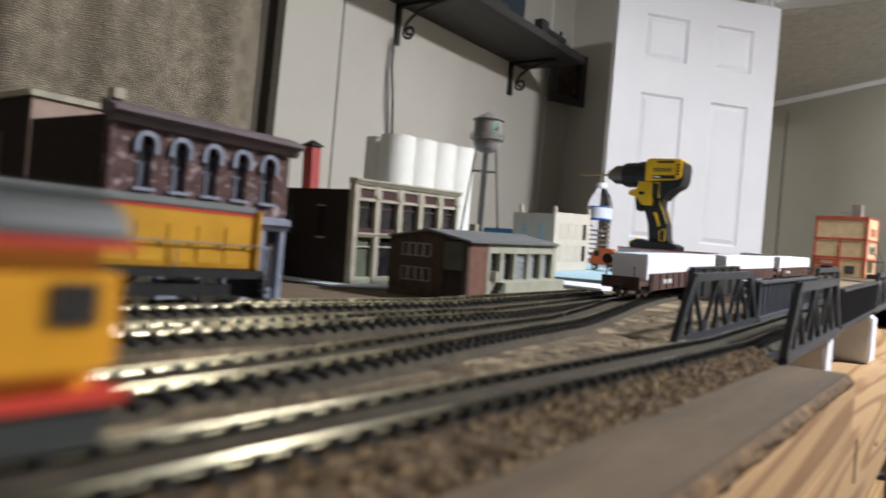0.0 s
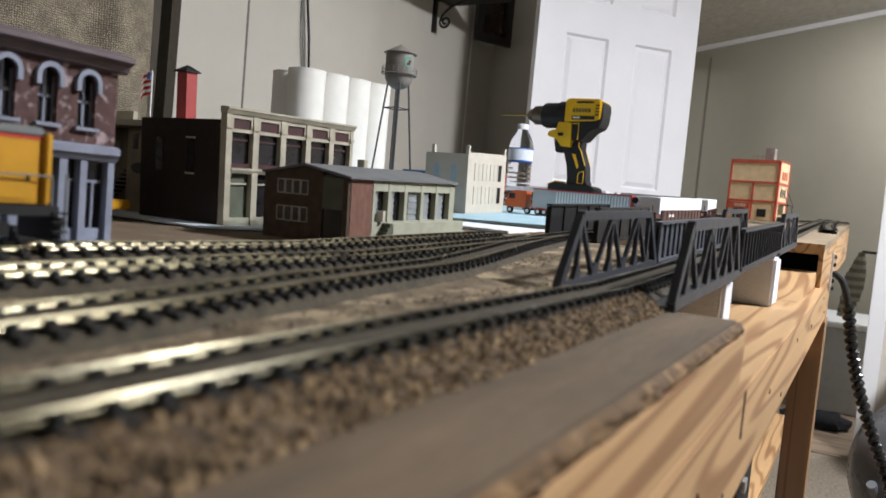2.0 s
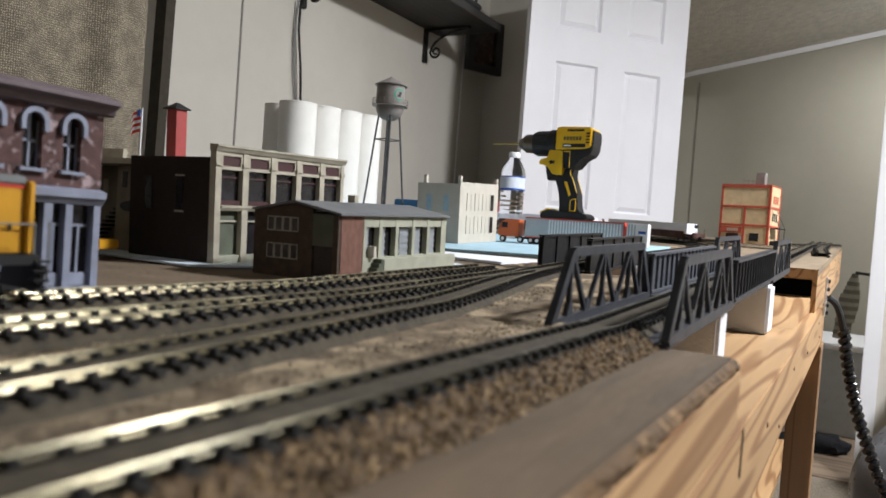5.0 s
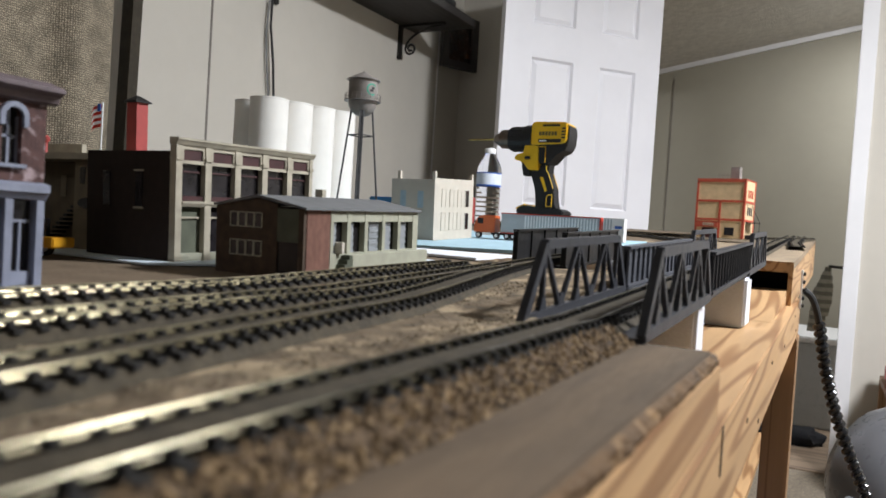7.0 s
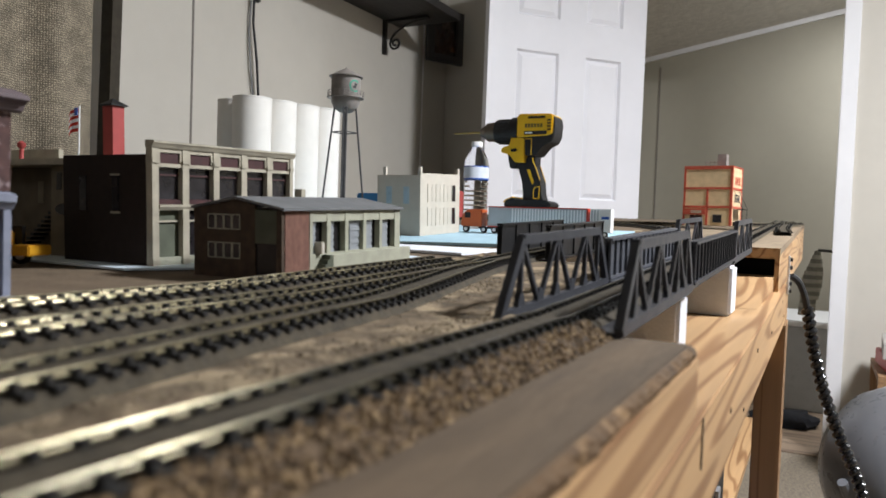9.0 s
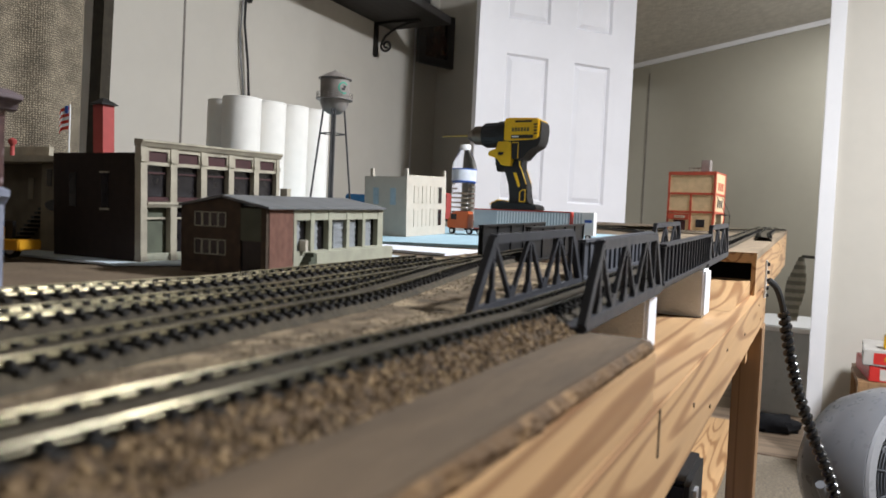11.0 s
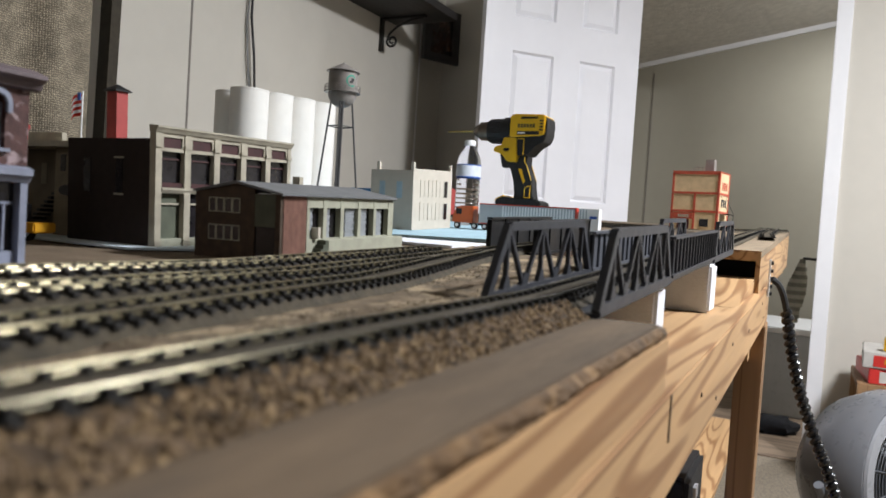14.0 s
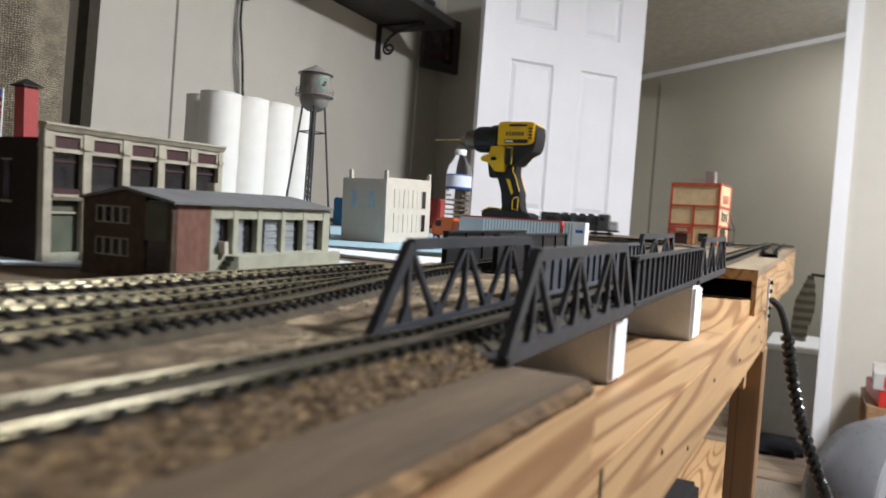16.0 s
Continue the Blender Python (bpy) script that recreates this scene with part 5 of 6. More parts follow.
def foam_sheets():
    bm = bmesh.new()
    def wedge(poly):
        lo = [bm.verts.new((x, y, 1.0036 + yard(y))) for x, y in poly]
        hi = [bm.verts.new((x, y, foam_top(y))) for x, y in poly]
        k = len(poly)
        for i in range(k):
            bm.faces.new((lo[i], lo[(i + 1) % k], hi[(i + 1) % k], hi[i]))
        bm.faces.new(lo[::-1]), bm.faces.new(hi)
    wedge([(-1.15, 1.06), (-0.60, 1.09), (-0.31, 1.17), (-0.262, 1.17), (-0.262, 1.625), (-1.15, 1.625)])
    tagged(part("blue_foam_sheet", bm, FOAMB, None, "", 0.0006), "pale blue insulation foam sheet under the far buildings", "foam sheet")
    for poly, mat, label in (([(-0.56, 0.575), (-0.395, 0.57), (-0.36, 0.62), (-0.385, 0.78), (-0.56, 0.78)], PAPERB, "pale blue sheet under the factory"),
                             ([(-0.345, 0.70), (-0.268, 0.66), (-0.30, 0.86), (-0.345, 0.88)], PAPERB, "pale blue sheet beside the depot"),
                             ([(-0.6, 0.98), (-0.30, 0.94), (-0.29, 1.06), (-0.6, 1.05)], FOAMW, "white foam offcut lying before the blue sheet")):
        bm = bmesh.new()
        top = 1.0052 if mat is PAPERB else 1.0065
        lo = [bm.verts.new((x, y, 1.0036 + yard(y))) for x, y in poly]
        hi = [bm.verts.new((x, y, top + yard(y))) for x, y in poly]
        for i in range(len(poly)):
            bm.faces.new((lo[i], lo[(i + 1) % len(poly)], hi[(i + 1) % len(poly)], hi[i]))
        bm.faces.new(lo[::-1]), bm.faces.new(hi)
        tagged(part("flat_sheet", bm, mat), label, "sheet")
    tagged(bx("blue_crate", (-0.98, -0.78, 1.72, 1.85, 1.046, 1.113), material("blue_plastic", (0.03, 0.16, 0.35), 0.4, vary=0.1, scale=30), None, "", 0.003), "blue plastic crate behind the water tower", "crate")
    tagged(bx("red_toy", (-0.865, -0.825, 1.98, 2.02, 1.0562, 1.135), REDCH, None, "", 0.004), "small red model beside the bottle", "model")


def wheels(parent, x, y, z, r, w, mat=RUBBER):
    bm = bmesh.new()
    tube(bm, (x, y, z), (x, y + w, z), r, 16)
    t = part("wheel", bm, mat, parent)
    bm = bmesh.new()
    tube(bm, (x, y - 0.0008, z), (x, y + 0.0005, z), r * 0.55, 12)
    part("hub", bm, WHITEP, t)


def lorry():
    z = foam_top(1.375) + 0.0006
    t = thing("articulated_lorry", "model articulated lorry with an orange cab and ribbed silver trailer", "model lorry", (-0.463, 1.375, z + 0.0002), 2)
    bx("trailer_body", (0.0, 0.176, 0.001, 0.027, 0.0125, 0.0455), TRAILER, t, "silver trailer body", 0.0006)
    for i in range(25):
        bx("trailer_rib", (0.044 + 0.0052 * i, 0.0466 + 0.0052 * i, -0.0003, 0.0009, 0.0142, 0.0438), WHITEP, t)
    for d in ((0.0, 0.177, 0.0456, 0.0472), (0.0, 0.177, 0.0108, 0.0124), (0.1755, 0.178, 0.0125, 0.0455)):
        bx("red_edging", (d[0], d[1], -0.0012, 0.0285, d[2], d[3]), UPR, t, "red edging")
    bx("chassis", (-0.05, 0.165, 0.006, 0.022, 0.0072, 0.0107), BLACKP, t)
    for x in (0.012, 0.024, 0.145, 0.157):
        wheels(t, x, 0.0, 0.0058, 0.0057, 0.005)
        wheels(t, x, 0.0225, 0.0058, 0.0057, 0.005)
    bm = bmesh.new()
    prism(bm, [(-0.052, 0.0108), (-0.052, 0.024), (-0.046, 0.037), (-0.036, 0.0415), (-0.012, 0.0415), (-0.012, 0.0108)], "y", 0.001, 0.027)
    cab = part("cab", bm, ORANGE, t, "orange-red cab", 0.0012)
    bx("side_window", (-0.045, -0.034, 0.0002, 0.0009, 0.026, 0.036), GLASSD, cab)
    bx("step_tank", (-0.034, -0.018, -0.0006, 0.0009, 0.006, 0.0107), SILVERN, cab)
    for x in (-0.042, -0.008):
        wheels(t, x, 0.0, 0.0058, 0.0057, 0.005)
    w = thing("white_trailer", "short white ribbed model trailer with a blue mark", "model trailer", (-0.279, 1.372, z), 4)
    bx("body", (0.0, 0.034, 0.0, 0.026, 0.008, 0.047), WHITEP, w, "", 0.0006)
    for i in range(3):
        bx("rib", (0.002 + 0.005 * i, 0.0042 + 0.005 * i, -0.0012, -0.0001, 0.01, 0.045), TRAILER, w)
    bx("blue_mark", (0.019, 0.031, -0.0009, -0.0001, 0.03, 0.0345), BLUEP, w)
    for x in (0.008, 0.025):
        wheels(w, x, 0.0, 0.005, 0.0049, 0.005)


def drill():
    d = thing("cordless_drill", "yellow and black cordless drill standing on its battery", "drill", (-0.451, 1.68, 1.0492), 0)
    def slab(name, outline, mat, y0, y1, parent=d, label="", bevel=0.006, smooth=True):
        bm = bmesh.new()
        prism(bm, outline, "y", y0, y1)
        return part(name, bm, mat, parent, label, bevel, smooth)
    def zz(v):
        return 1.1 + (v - 1.1) * 0.972 - 1.0492
    def line(name, pts, w, mat, y):
        """A moulded line that follows the points on both flanks."""
        for s in (-1, 1):
            bm = bmesh.new()
            for p, q in zip(pts, pts[1:]):
                tube(bm, (p[0], s * y, zz(p[1])), (q[0], s * y, zz(q[1])), w, 6)
            part(name, bm, mat, d)
    slab("motor_housing", [(-0.074, zz(1.236)), (-0.074, zz(1.283)), (0.0, zz(1.2845)), (0.007, zz(1.279)), (0.0085, zz(1.264)), (0.007, zz(1.24)), (0.001, zz(1.226)), (-0.018, zz(1.218)), (-0.033, zz(1.2)), (-0.034, zz(1.197)), (-0.056, zz(1.197)), (-0.057, zz(1.236))], TOOLB, -0.027, 0.027, label="black rear motor housing", bevel=0.0025)
    sh = slab("yellow_shell", [(-0.075, zz(1.237)), (-0.075, zz(1.284)), (-0.068, zz(1.288)), (0.0, zz(1.2865)), (0.005, zz(1.279)), (0.0035, zz(1.244)), (-0.006, zz(1.24)), (-0.058, zz(1.2375))], YELLOW, -0.031, 0.031, label="yellow shell", bevel=0.002)
    slab("nose_block", [(-0.09, zz(1.2365)), (-0.058, zz(1.2365)), (-0.057, zz(1.182)), (-0.079, zz(1.183)), (-0.09, zz(1.2)), (-0.111, zz(1.205)), (-0.1115, zz(1.212)), (-0.106, zz(1.217)), (-0.091, zz(1.219))], YELLOW, -0.028, 0.028, label="yellow front block", bevel=0.0015)
    bx("side_panel", (-0.058, -0.008, -0.0314, -0.0311, zz(1.242), zz(1.25)), TOOLB, sh)
    for i in range(6):
        bx("name_bar", (-0.057 + 0.0068 * i, -0.0518 + 0.0068 * i, -0.0314, -0.0311, zz(1.2575), zz(1.266)), GRIPN, sh)
    bx("type_bar", (-0.056, -0.04, -0.0317, -0.0315, zz(1.2445), zz(1.2475)), WHITEP, sh)
    for i in range(4):
        bx("vent_slot", (-0.0075, 0.0005, -0.0314, -0.0311, zz(1.251 + 0.0066 * i), zz(1.2545 + 0.0066 * i)), TOOLB, sh)
    bx("top_slot", (-0.05, -0.012, -0.0314, -0.0311, zz(1.277), zz(1.2815)), TOOLB, sh)
    slab("grip", [(-0.08, zz(1.1815)), (-0.057, zz(1.1815)), (-0.056, zz(1.1965)), (-0.034, zz(1.1965)), (-0.038, zz(1.174)), (-0.028, zz(1.155)), (-0.021, zz(1.14)), (-0.022, zz(1.115)), (-0.014, zz(1.1005)), (-0.063, zz(1.1005)), (-0.059, zz(1.115)), (-0.064, zz(1.14)), (-0.072, zz(1.165))], TOOLB, -0.017, 0.017, label="black rubber grip", bevel=0.002)
    line("grip_line", [(-0.056, 1.2335), (-0.042, 1.2335), (-0.042, 1.1985)], 0.001, YELLOW, 0.0271)
    line("grip_line", [(-0.041, 1.1945), (-0.041, 1.184), (-0.0355, 1.176), (-0.0255, 1.149), (-0.0235, 1.143)], 0.001, YELLOW, 0.0171)
    line("grip_line", [(-0.0235, 1.13), (-0.033, 1.1295), (-0.037, 1.124), (-0.037, 1.1045), (-0.025, 1.1035), (-0.0245, 1.128)], 0.001, YELLOW, 0.0171)
    slab("grip_insert", [(-0.0545, zz(1.168)), (-0.047, zz(1.168)), (-0.037, zz(1.14)), (-0.041, zz(1.135))], YELLOW, -0.0182, 0.0182, label="yellow insert", bevel=0.0005)
    slab("trigger", [(-0.103, zz(1.203)), (-0.0905, zz(1.1995)), (-0.08, zz(1.1825)), (-0.082, zz(1.171)), (-0.096, zz(1.171)), (-0.098, zz(1.188))], TOOLB, -0.011, 0.011, label="black trigger", bevel=0.0015)
    bx("direction_switch", (-0.088, -0.074, -0.0295, 0.0295, zz(1.2055), zz(1.2135)), TOOLB, d, "", 0.0015)
    slab("foot", [(-0.1, zz(1.0862)), (-0.098, zz(1.098)), (-0.08, zz(1.105)), (-0.07, zz(1.1)), (-0.004, zz(1.1)), (0.006, zz(1.094)), (0.005, zz(1.0862))], TOOLB, -0.03, 0.03, bevel=0.002)
    slab("foot_trim", [(-0.101, zz(1.0955)), (-0.097, zz(1.1)), (-0.081, zz(1.1075)), (-0.0795, zz(1.1055)), (-0.0965, zz(1.0985)), (-0.0985, zz(1.0945))], YELLOW, -0.0306, 0.0306, bevel=0.0004)
    bt = bx("battery", (-0.1, 0.004, -0.036, 0.036, 0.0, zz(1.0858)), TOOLB, d, "black battery pack", 0.003)
    bx("release_button", (-0.1015, -0.1001, -0.012, 0.012, 0.012, 0.026), GRILLE, bt)
    bx("battery_label", (-0.08, -0.03, -0.0366, -0.0361, 0.01, 0.024), YELLOW, bt, "yellow label")
    cz = zz(1.2535)
    bm = bmesh.new()
    tube(bm, (-0.0755, 0, cz), (-0.0965, 0, cz), 0.0305, 28)
    part("gear_collar", bm, TOOLB, d, "", 0.002, True)
    bm = bmesh.new()
    tube(bm, (-0.097, 0, cz), (-0.1325, 0, cz), 0.0265, 28, 0.025)
    ringp = part("clutch_ring", bm, TOOLB, d, "ribbed black torque ring", smooth=True)
    for i in range(14):
        a = 2 * math.pi * (i + 0.5) / 14
        c, s = 0.0262 * math.cos(a), cz + 0.0262 * math.sin(a)
        bx("rib", (-0.128, -0.1, c - 0.0013, c + 0.0013, s - 0.0013, s + 0.0013), TOOLB, ringp)
    bm = bmesh.new()
    tube(bm, (-0.133, 0, cz), (-0.155, 0, cz), 0.0215, 28, 0.0205)
    tube(bm, (-0.1552, 0, cz), (-0.172, 0, cz), 0.0185, 28, 0.0085)
    part("chuck", bm, STEEL, d, "dark steel chuck", 0.001, True)
    bm = bmesh.new()
    tube(bm, (-0.172, 0, cz), (-0.238, 0, cz - 0.001), 0.0024, 10, 0.0018)
    part("drill_bit", bm, GOLD, d, "gold-coloured drill bit")


def bottle():
    b = thing("water_bottle", "clear ribbed plastic water bottle with a blue and white label", "bottle", (-0.752, 1.937, 1.0555))
    glass = bpy.data.materials.new("clear_plastic")
    glass.use_nodes = True
    p = glass.node_tree.nodes["Principled BSDF"]
    p.inputs["Base Color"].default_value, p.inputs["Roughness"].default_value = (0.93, 0.95, 0.97, 1), 0.06
    p.inputs["Transmission Weight"].default_value, p.inputs["IOR"].default_value = 1.0, 1.15
    prof = [(0.026, 0.0), (0.031, 0.004)]
    for i in range(16):
        z = 0.01 + 0.092 * i / 15
        prof.append((0.0325 - (0.0022 if i % 2 else 0.0), z))
    prof += [(0.0325, 0.108), (0.0325, 0.138), (0.033, 0.142), (0.030, 0.158), (0.0225, 0.174), (0.0145, 0.186), (0.0128, 0.19)]
    bm = bmesh.new()
    lathe(bm, prof, 36)
    part("body", bm, glass, b, smooth=True).visible_shadow = False
    for n, z0, z1, m in (("label", 0.1085, 0.1375, LABELW), ("label_band", 0.105, 0.1084, LABELB), ("label_band", 0.1376, 0.1405, LABELB)):
        bm = bmesh.new()
        lathe(bm, [(0.0327, z0), (0.0332, z0 + 0.0002), (0.0332, z1 - 0.0002), (0.0327, z1)], 36)
        part(n, bm, m, b, smooth=True)
    bm = bmesh.new()
    lathe(bm, [(0.0148, 0.1902), (0.015, 0.191), (0.015, 0.202), (0.0135, 0.2045)], 24)
    part("cap", bm, WHITEP, b, "white screw cap", smooth=True)


def flag():
    f = thing("flagpole", "small model flagpole with a striped flag", "flag", (-0.647, 0.713, 1.0 + grade(0.713) + 0.003))
    bm = bmesh.new()
    tube(bm, (0, 0, 0), (0, 0, 0.148), 0.0009, 8)
    part("pole", bm, WHITEP, f)
    for i in range(7):
        bm = bmesh.new()
        z = 0.146 - 0.0034 * i
        pts = [(-0.018 * k / 6, 0.0016 * math.sin(k * 1.3), -0.006 * (k / 6) ** 1.5) for k in range(7)]
        for a, c in zip(pts, pts[1:]):
            vs = [bm.verts.new((q[0] - 0.001, q[1], z + q[2] - h)) for q, h in ((a, 0), (c, 0), (c, 0.0034), (a, 0.0034))]
            bm.faces.new(vs)
        bmesh.ops.solidify(bm, geom=bm.faces[:], thickness=0.0003)
        part("stripe", bm, UPR if i % 2 == 0 else WHITEP, f)
    bm = bmesh.new()
    box(bm, -0.0055, -0.001, -0.0022, -0.0012, 0.138, 0.146)
    part("canton", bm, BLUEP, f, "blue corner field")
    r = thing("vent_pipe", "short red model vent pipe on the pale roof", "vent pipe", (-0.63, 0.64, 1.0917))
    bm = bmesh.new()
    lathe(bm, [(0.0032, 0), (0.0022, 0.0015), (0.002, 0.013), (0.0038, 0.0155), (0.0038, 0.0185), (0.0012, 0.0205)], 12)
    part("pipe", bm, REDCH, r, smooth=True)


def digger():
    d = thing("yellow_digger", "small yellow toy digger beside the buildings", "toy digger", (-0.478, 0.545, 1.0035 + grade(0.545)), 20)
    bx("body", (-0.03, -0.004, -0.011, 0.011, 0.012, 0.026), UPY, d, "", 0.001)
    bx("cab", (-0.027, -0.014, -0.009, 0.009, 0.0262, 0.045), GLASSD, d, "", 0.001)
    bx("bucket", (0.0, 0.016, -0.013, 0.013, 0.008, 0.016), UPY, d, "yellow bucket", 0.001)
    bx("arm", (-0.006, 0.002, -0.002, 0.002, 0.014, 0.03), BLACKP, d)
    for x in (-0.025, -0.008):
        for y in (-0.013, 0.009):
            wheels(d, x, y, 0.0072, 0.007, 0.004)


def spiral_cable():
    s = thing("spiral_cable", "black spiral-wrapped cable drooping from the table end", "cable")
    key = [(0.0215, 1.42, 0.985), (0.032, 1.425, 0.979), (0.041, 1.43, 0.955), (0.047, 1.44, 0.925), (0.055, 1.44, 0.88), (0.073, 1.44, 0.81), (0.098, 1.44, 0.745), (0.123, 1.44, 0.69), (0.142, 1.44, 0.63), (0.165, 1.45, 0.54), (0.2, 1.48, 0.42), (0.26, 1.55, 0.3), (0.36, 1.65, 0.225)]
    fine = []
    for a, b in zip(key, key[1:]):
        n = max(2, int((Vector(b) - Vector(a)).length / 0.004))
        fine += [Vector(a).lerp(Vector(b), k / n) for k in range(n)]
    for _ in range(6):
        fine = [fine[0]] + [(a + b * 2 + c) / 4 for a, b, c in zip(fine, fine[1:], fine[2:])] + [fine[-1]]
    bm = bmesh.new()
    sweep(bm, fine, 0.005, 8)
    part("wire", bm, RUBBER, s, smooth=True)
    pts, far = [], 0.0
    for a, b in zip(fine[14:], fine[15:]):
        w = (b - a).normalized()
        u = w.cross(Vector((0, 1, 0))).normalized()
        v = w.cross(u)
        for k in range(8):
            p = a.lerp(b, k / 8)
            far += (b - a).length / 8
            th = 2 * math.pi * far / 0.0118
            pts.append(p + 0.0048 * (u * math.cos(th) + v * math.sin(th)))
    bm = bmesh.new()
    sweep(bm, pts, 0.005, 8)
    part("spiral_wrap", bm, material("glossy_black_wrap", (0.012, 0.012, 0.013), 0.18), s, "glossy black spiral wrap", smooth=True)
    pl = thing("terminal_plate", "white terminal plate with black screws on the table end", "terminal plate", (0.0165, 1.405, 0.98))
    bx("plate", (0.0, 0.003, -0.006, 0.008, -0.022, 0.036), WHITEP, pl, "", 0.0008)
    for z in (-0.017, -0.006, 0.006, 0.018, 0.03):
        bm = bmesh.new()
        tube(bm, (0.003, 0.001, z), (0.0065, 0.001, z), 0.0028, 10)
        part("screw", bm, BLACKP, pl)


def floor_fan():
    f = thing("floor_fan", "grey plastic round floor fan with a dark grille", "fan", (0.325, 2.36, 0.2015), 0)
    R, C = 0.235, Vector((0, 0, 0.25))
    ax = Vector((0.76, -0.63, 0.15)).normalized()
    m = Matrix.Translation(C) @ ax.to_track_quat("Z", "Y").to_matrix().to_4x4()
    def ring(name, prof, mat, label=""):
        bm = bmesh.new()
        rings = []
        n = 56
        for r, z in prof:
            rings.append([bm.verts.new(m @ Vector((r * math.cos(2 * math.pi * i / n), r * math.sin(2 * math.pi * i / n), z))) for i in range(n)])
        for a, b in zip(rings, rings[1:] + rings[:1]):
            for i in range(n):
                bm.faces.new((a[i], a[(i + 1) % n], b[(i + 1) % n], b[i]))
        return part(name, bm, mat, f, label, smooth=True)
    ring("housing", [(R - 0.035, 0.06), (R - 0.01, 0.055), (R, 0.03), (R - 0.004, -0.05), (R - 0.03, -0.13), (R - 0.08, -0.19), (R - 0.13, -0.205), (R - 0.135, -0.2), (R - 0.085, -0.18), (R - 0.04, -0.12), (R - 0.015, -0.03), (R - 0.02, 0.03)], FANG, "grey moulded housing")
    ring("rim", [(R - 0.034, 0.062), (R - 0.012, 0.057), (R - 0.016, 0.064), (R - 0.034, 0.068)], FANW)
    for k, rr in enumerate([0.03 + 0.0115 * i for i in range(15)]):
        ring("grille_ring", [(rr + 0.0016, 0.05), (rr, 0.0516), (rr - 0.0016, 0.05), (rr, 0.0484)], GRILLE)
    for i in range(16):
        a = 2 * math.pi * i / 16
        bm = bmesh.new()
        tube(bm, m @ Vector((0.03 * math.cos(a), 0.03 * math.sin(a), 0.052)), m @ Vector(((R - 0.03) * math.cos(a + 0.5), (R - 0.03) * math.sin(a + 0.5), 0.052)), 0.0022, 6)
        part("grille_spoke", bm, GRILLE, f)
    bm = bmesh.new()
    tube(bm, m @ Vector((0, 0, 0.045)), m @ Vector((0, 0, 0.058)), 0.032, 24)
    part("hub_cap", bm, FANG, f, "", 0.003, True)
    for i in range(3):
        a = 2 * math.pi * i / 3
        bm = bmesh.new()
        vs = []
        for r in (0.03, 0.11, 0.185):
            for e, zz in ((-0.35, -0.02), (0.35, 0.02)):
                vs.append(bm.verts.new(m @ Vector((r * math.cos(a + e), r * math.sin(a + e), zz))))
        bm.faces.new((vs[0], vs[1], vs[3], vs[2])), bm.faces.new((vs[2], vs[3], vs[5], vs[4]))
        bmesh.ops.solidify(bm, geom=bm.faces[:], thickness=0.003)
        part("blade", bm, FANG, f)
    bx("base", (-0.12, 0.12, -0.09, 0.09, 0.0, 0.03), FANG, f, "", 0.008)
    for x in (-0.2, 0.2):
        bm = bmesh.new()
        tube(bm, (x * 0.55, 0, 0.03), (x * 1.2 * 0.8, x * 0.8, 0.25), 0.012, 10)
        part("stand_arm", bm, FANG, f)


def corner_boxes():
    st = thing("side_stand", "brown wooden stand against the wall", "stand", (0.24, 2.86, 0.2015))
    bx("top", (0, 0.5, 0, 0.4, 0.387, 0.407), PINE_SHADED, st)
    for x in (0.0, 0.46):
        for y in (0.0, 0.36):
            bx("leg", (x, x + 0.04, y, y + 0.04, 0, 0.386), PINE_SHADED, st)
    for z, dx, turn, m in ((0.6095, 0.27, 4, REDBOX), (0.6605, 0.25, -3, CARTON)):
        b = thing("flat_box", "flat red and grey cardboard box in a stack", "box", (dx, 2.88, z), turn, "stacked boxes")
        bx("lid", (0, 0.36, 0, 0.3, 0.0, 0.05), m, b, "", 0.002)
        bx("side_label", (0.03, 0.33, -0.0012, -0.0001, 0.006, 0.042), REDBOX if m is CARTON else CARTON, b)
        for i in range(6):
            bx("print_bar", (0.06 + 0.03 * i, 0.08 + 0.03 * i, -0.002, -0.0013, 0.016, 0.032), UPY, b)
    t = thing("tape_measure", "yellow and black tape measure on the boxes", "tape measure", (0.31, 2.92, 0.711))
    bm = bmesh.new()
    prism(bm, [(0, 0), (0.07, 0), (0.075, 0.02), (0.07, 0.05), (0.05, 0.064), (0.02, 0.062), (0.0, 0.045)], "y", 0, 0.035)
    c = part("case", bm, YELLOW, t, "", 0.004, True)
    bx("face_plate", (0.015, 0.055, -0.001, -0.0001, 0.012, 0.048), TOOLB, c)


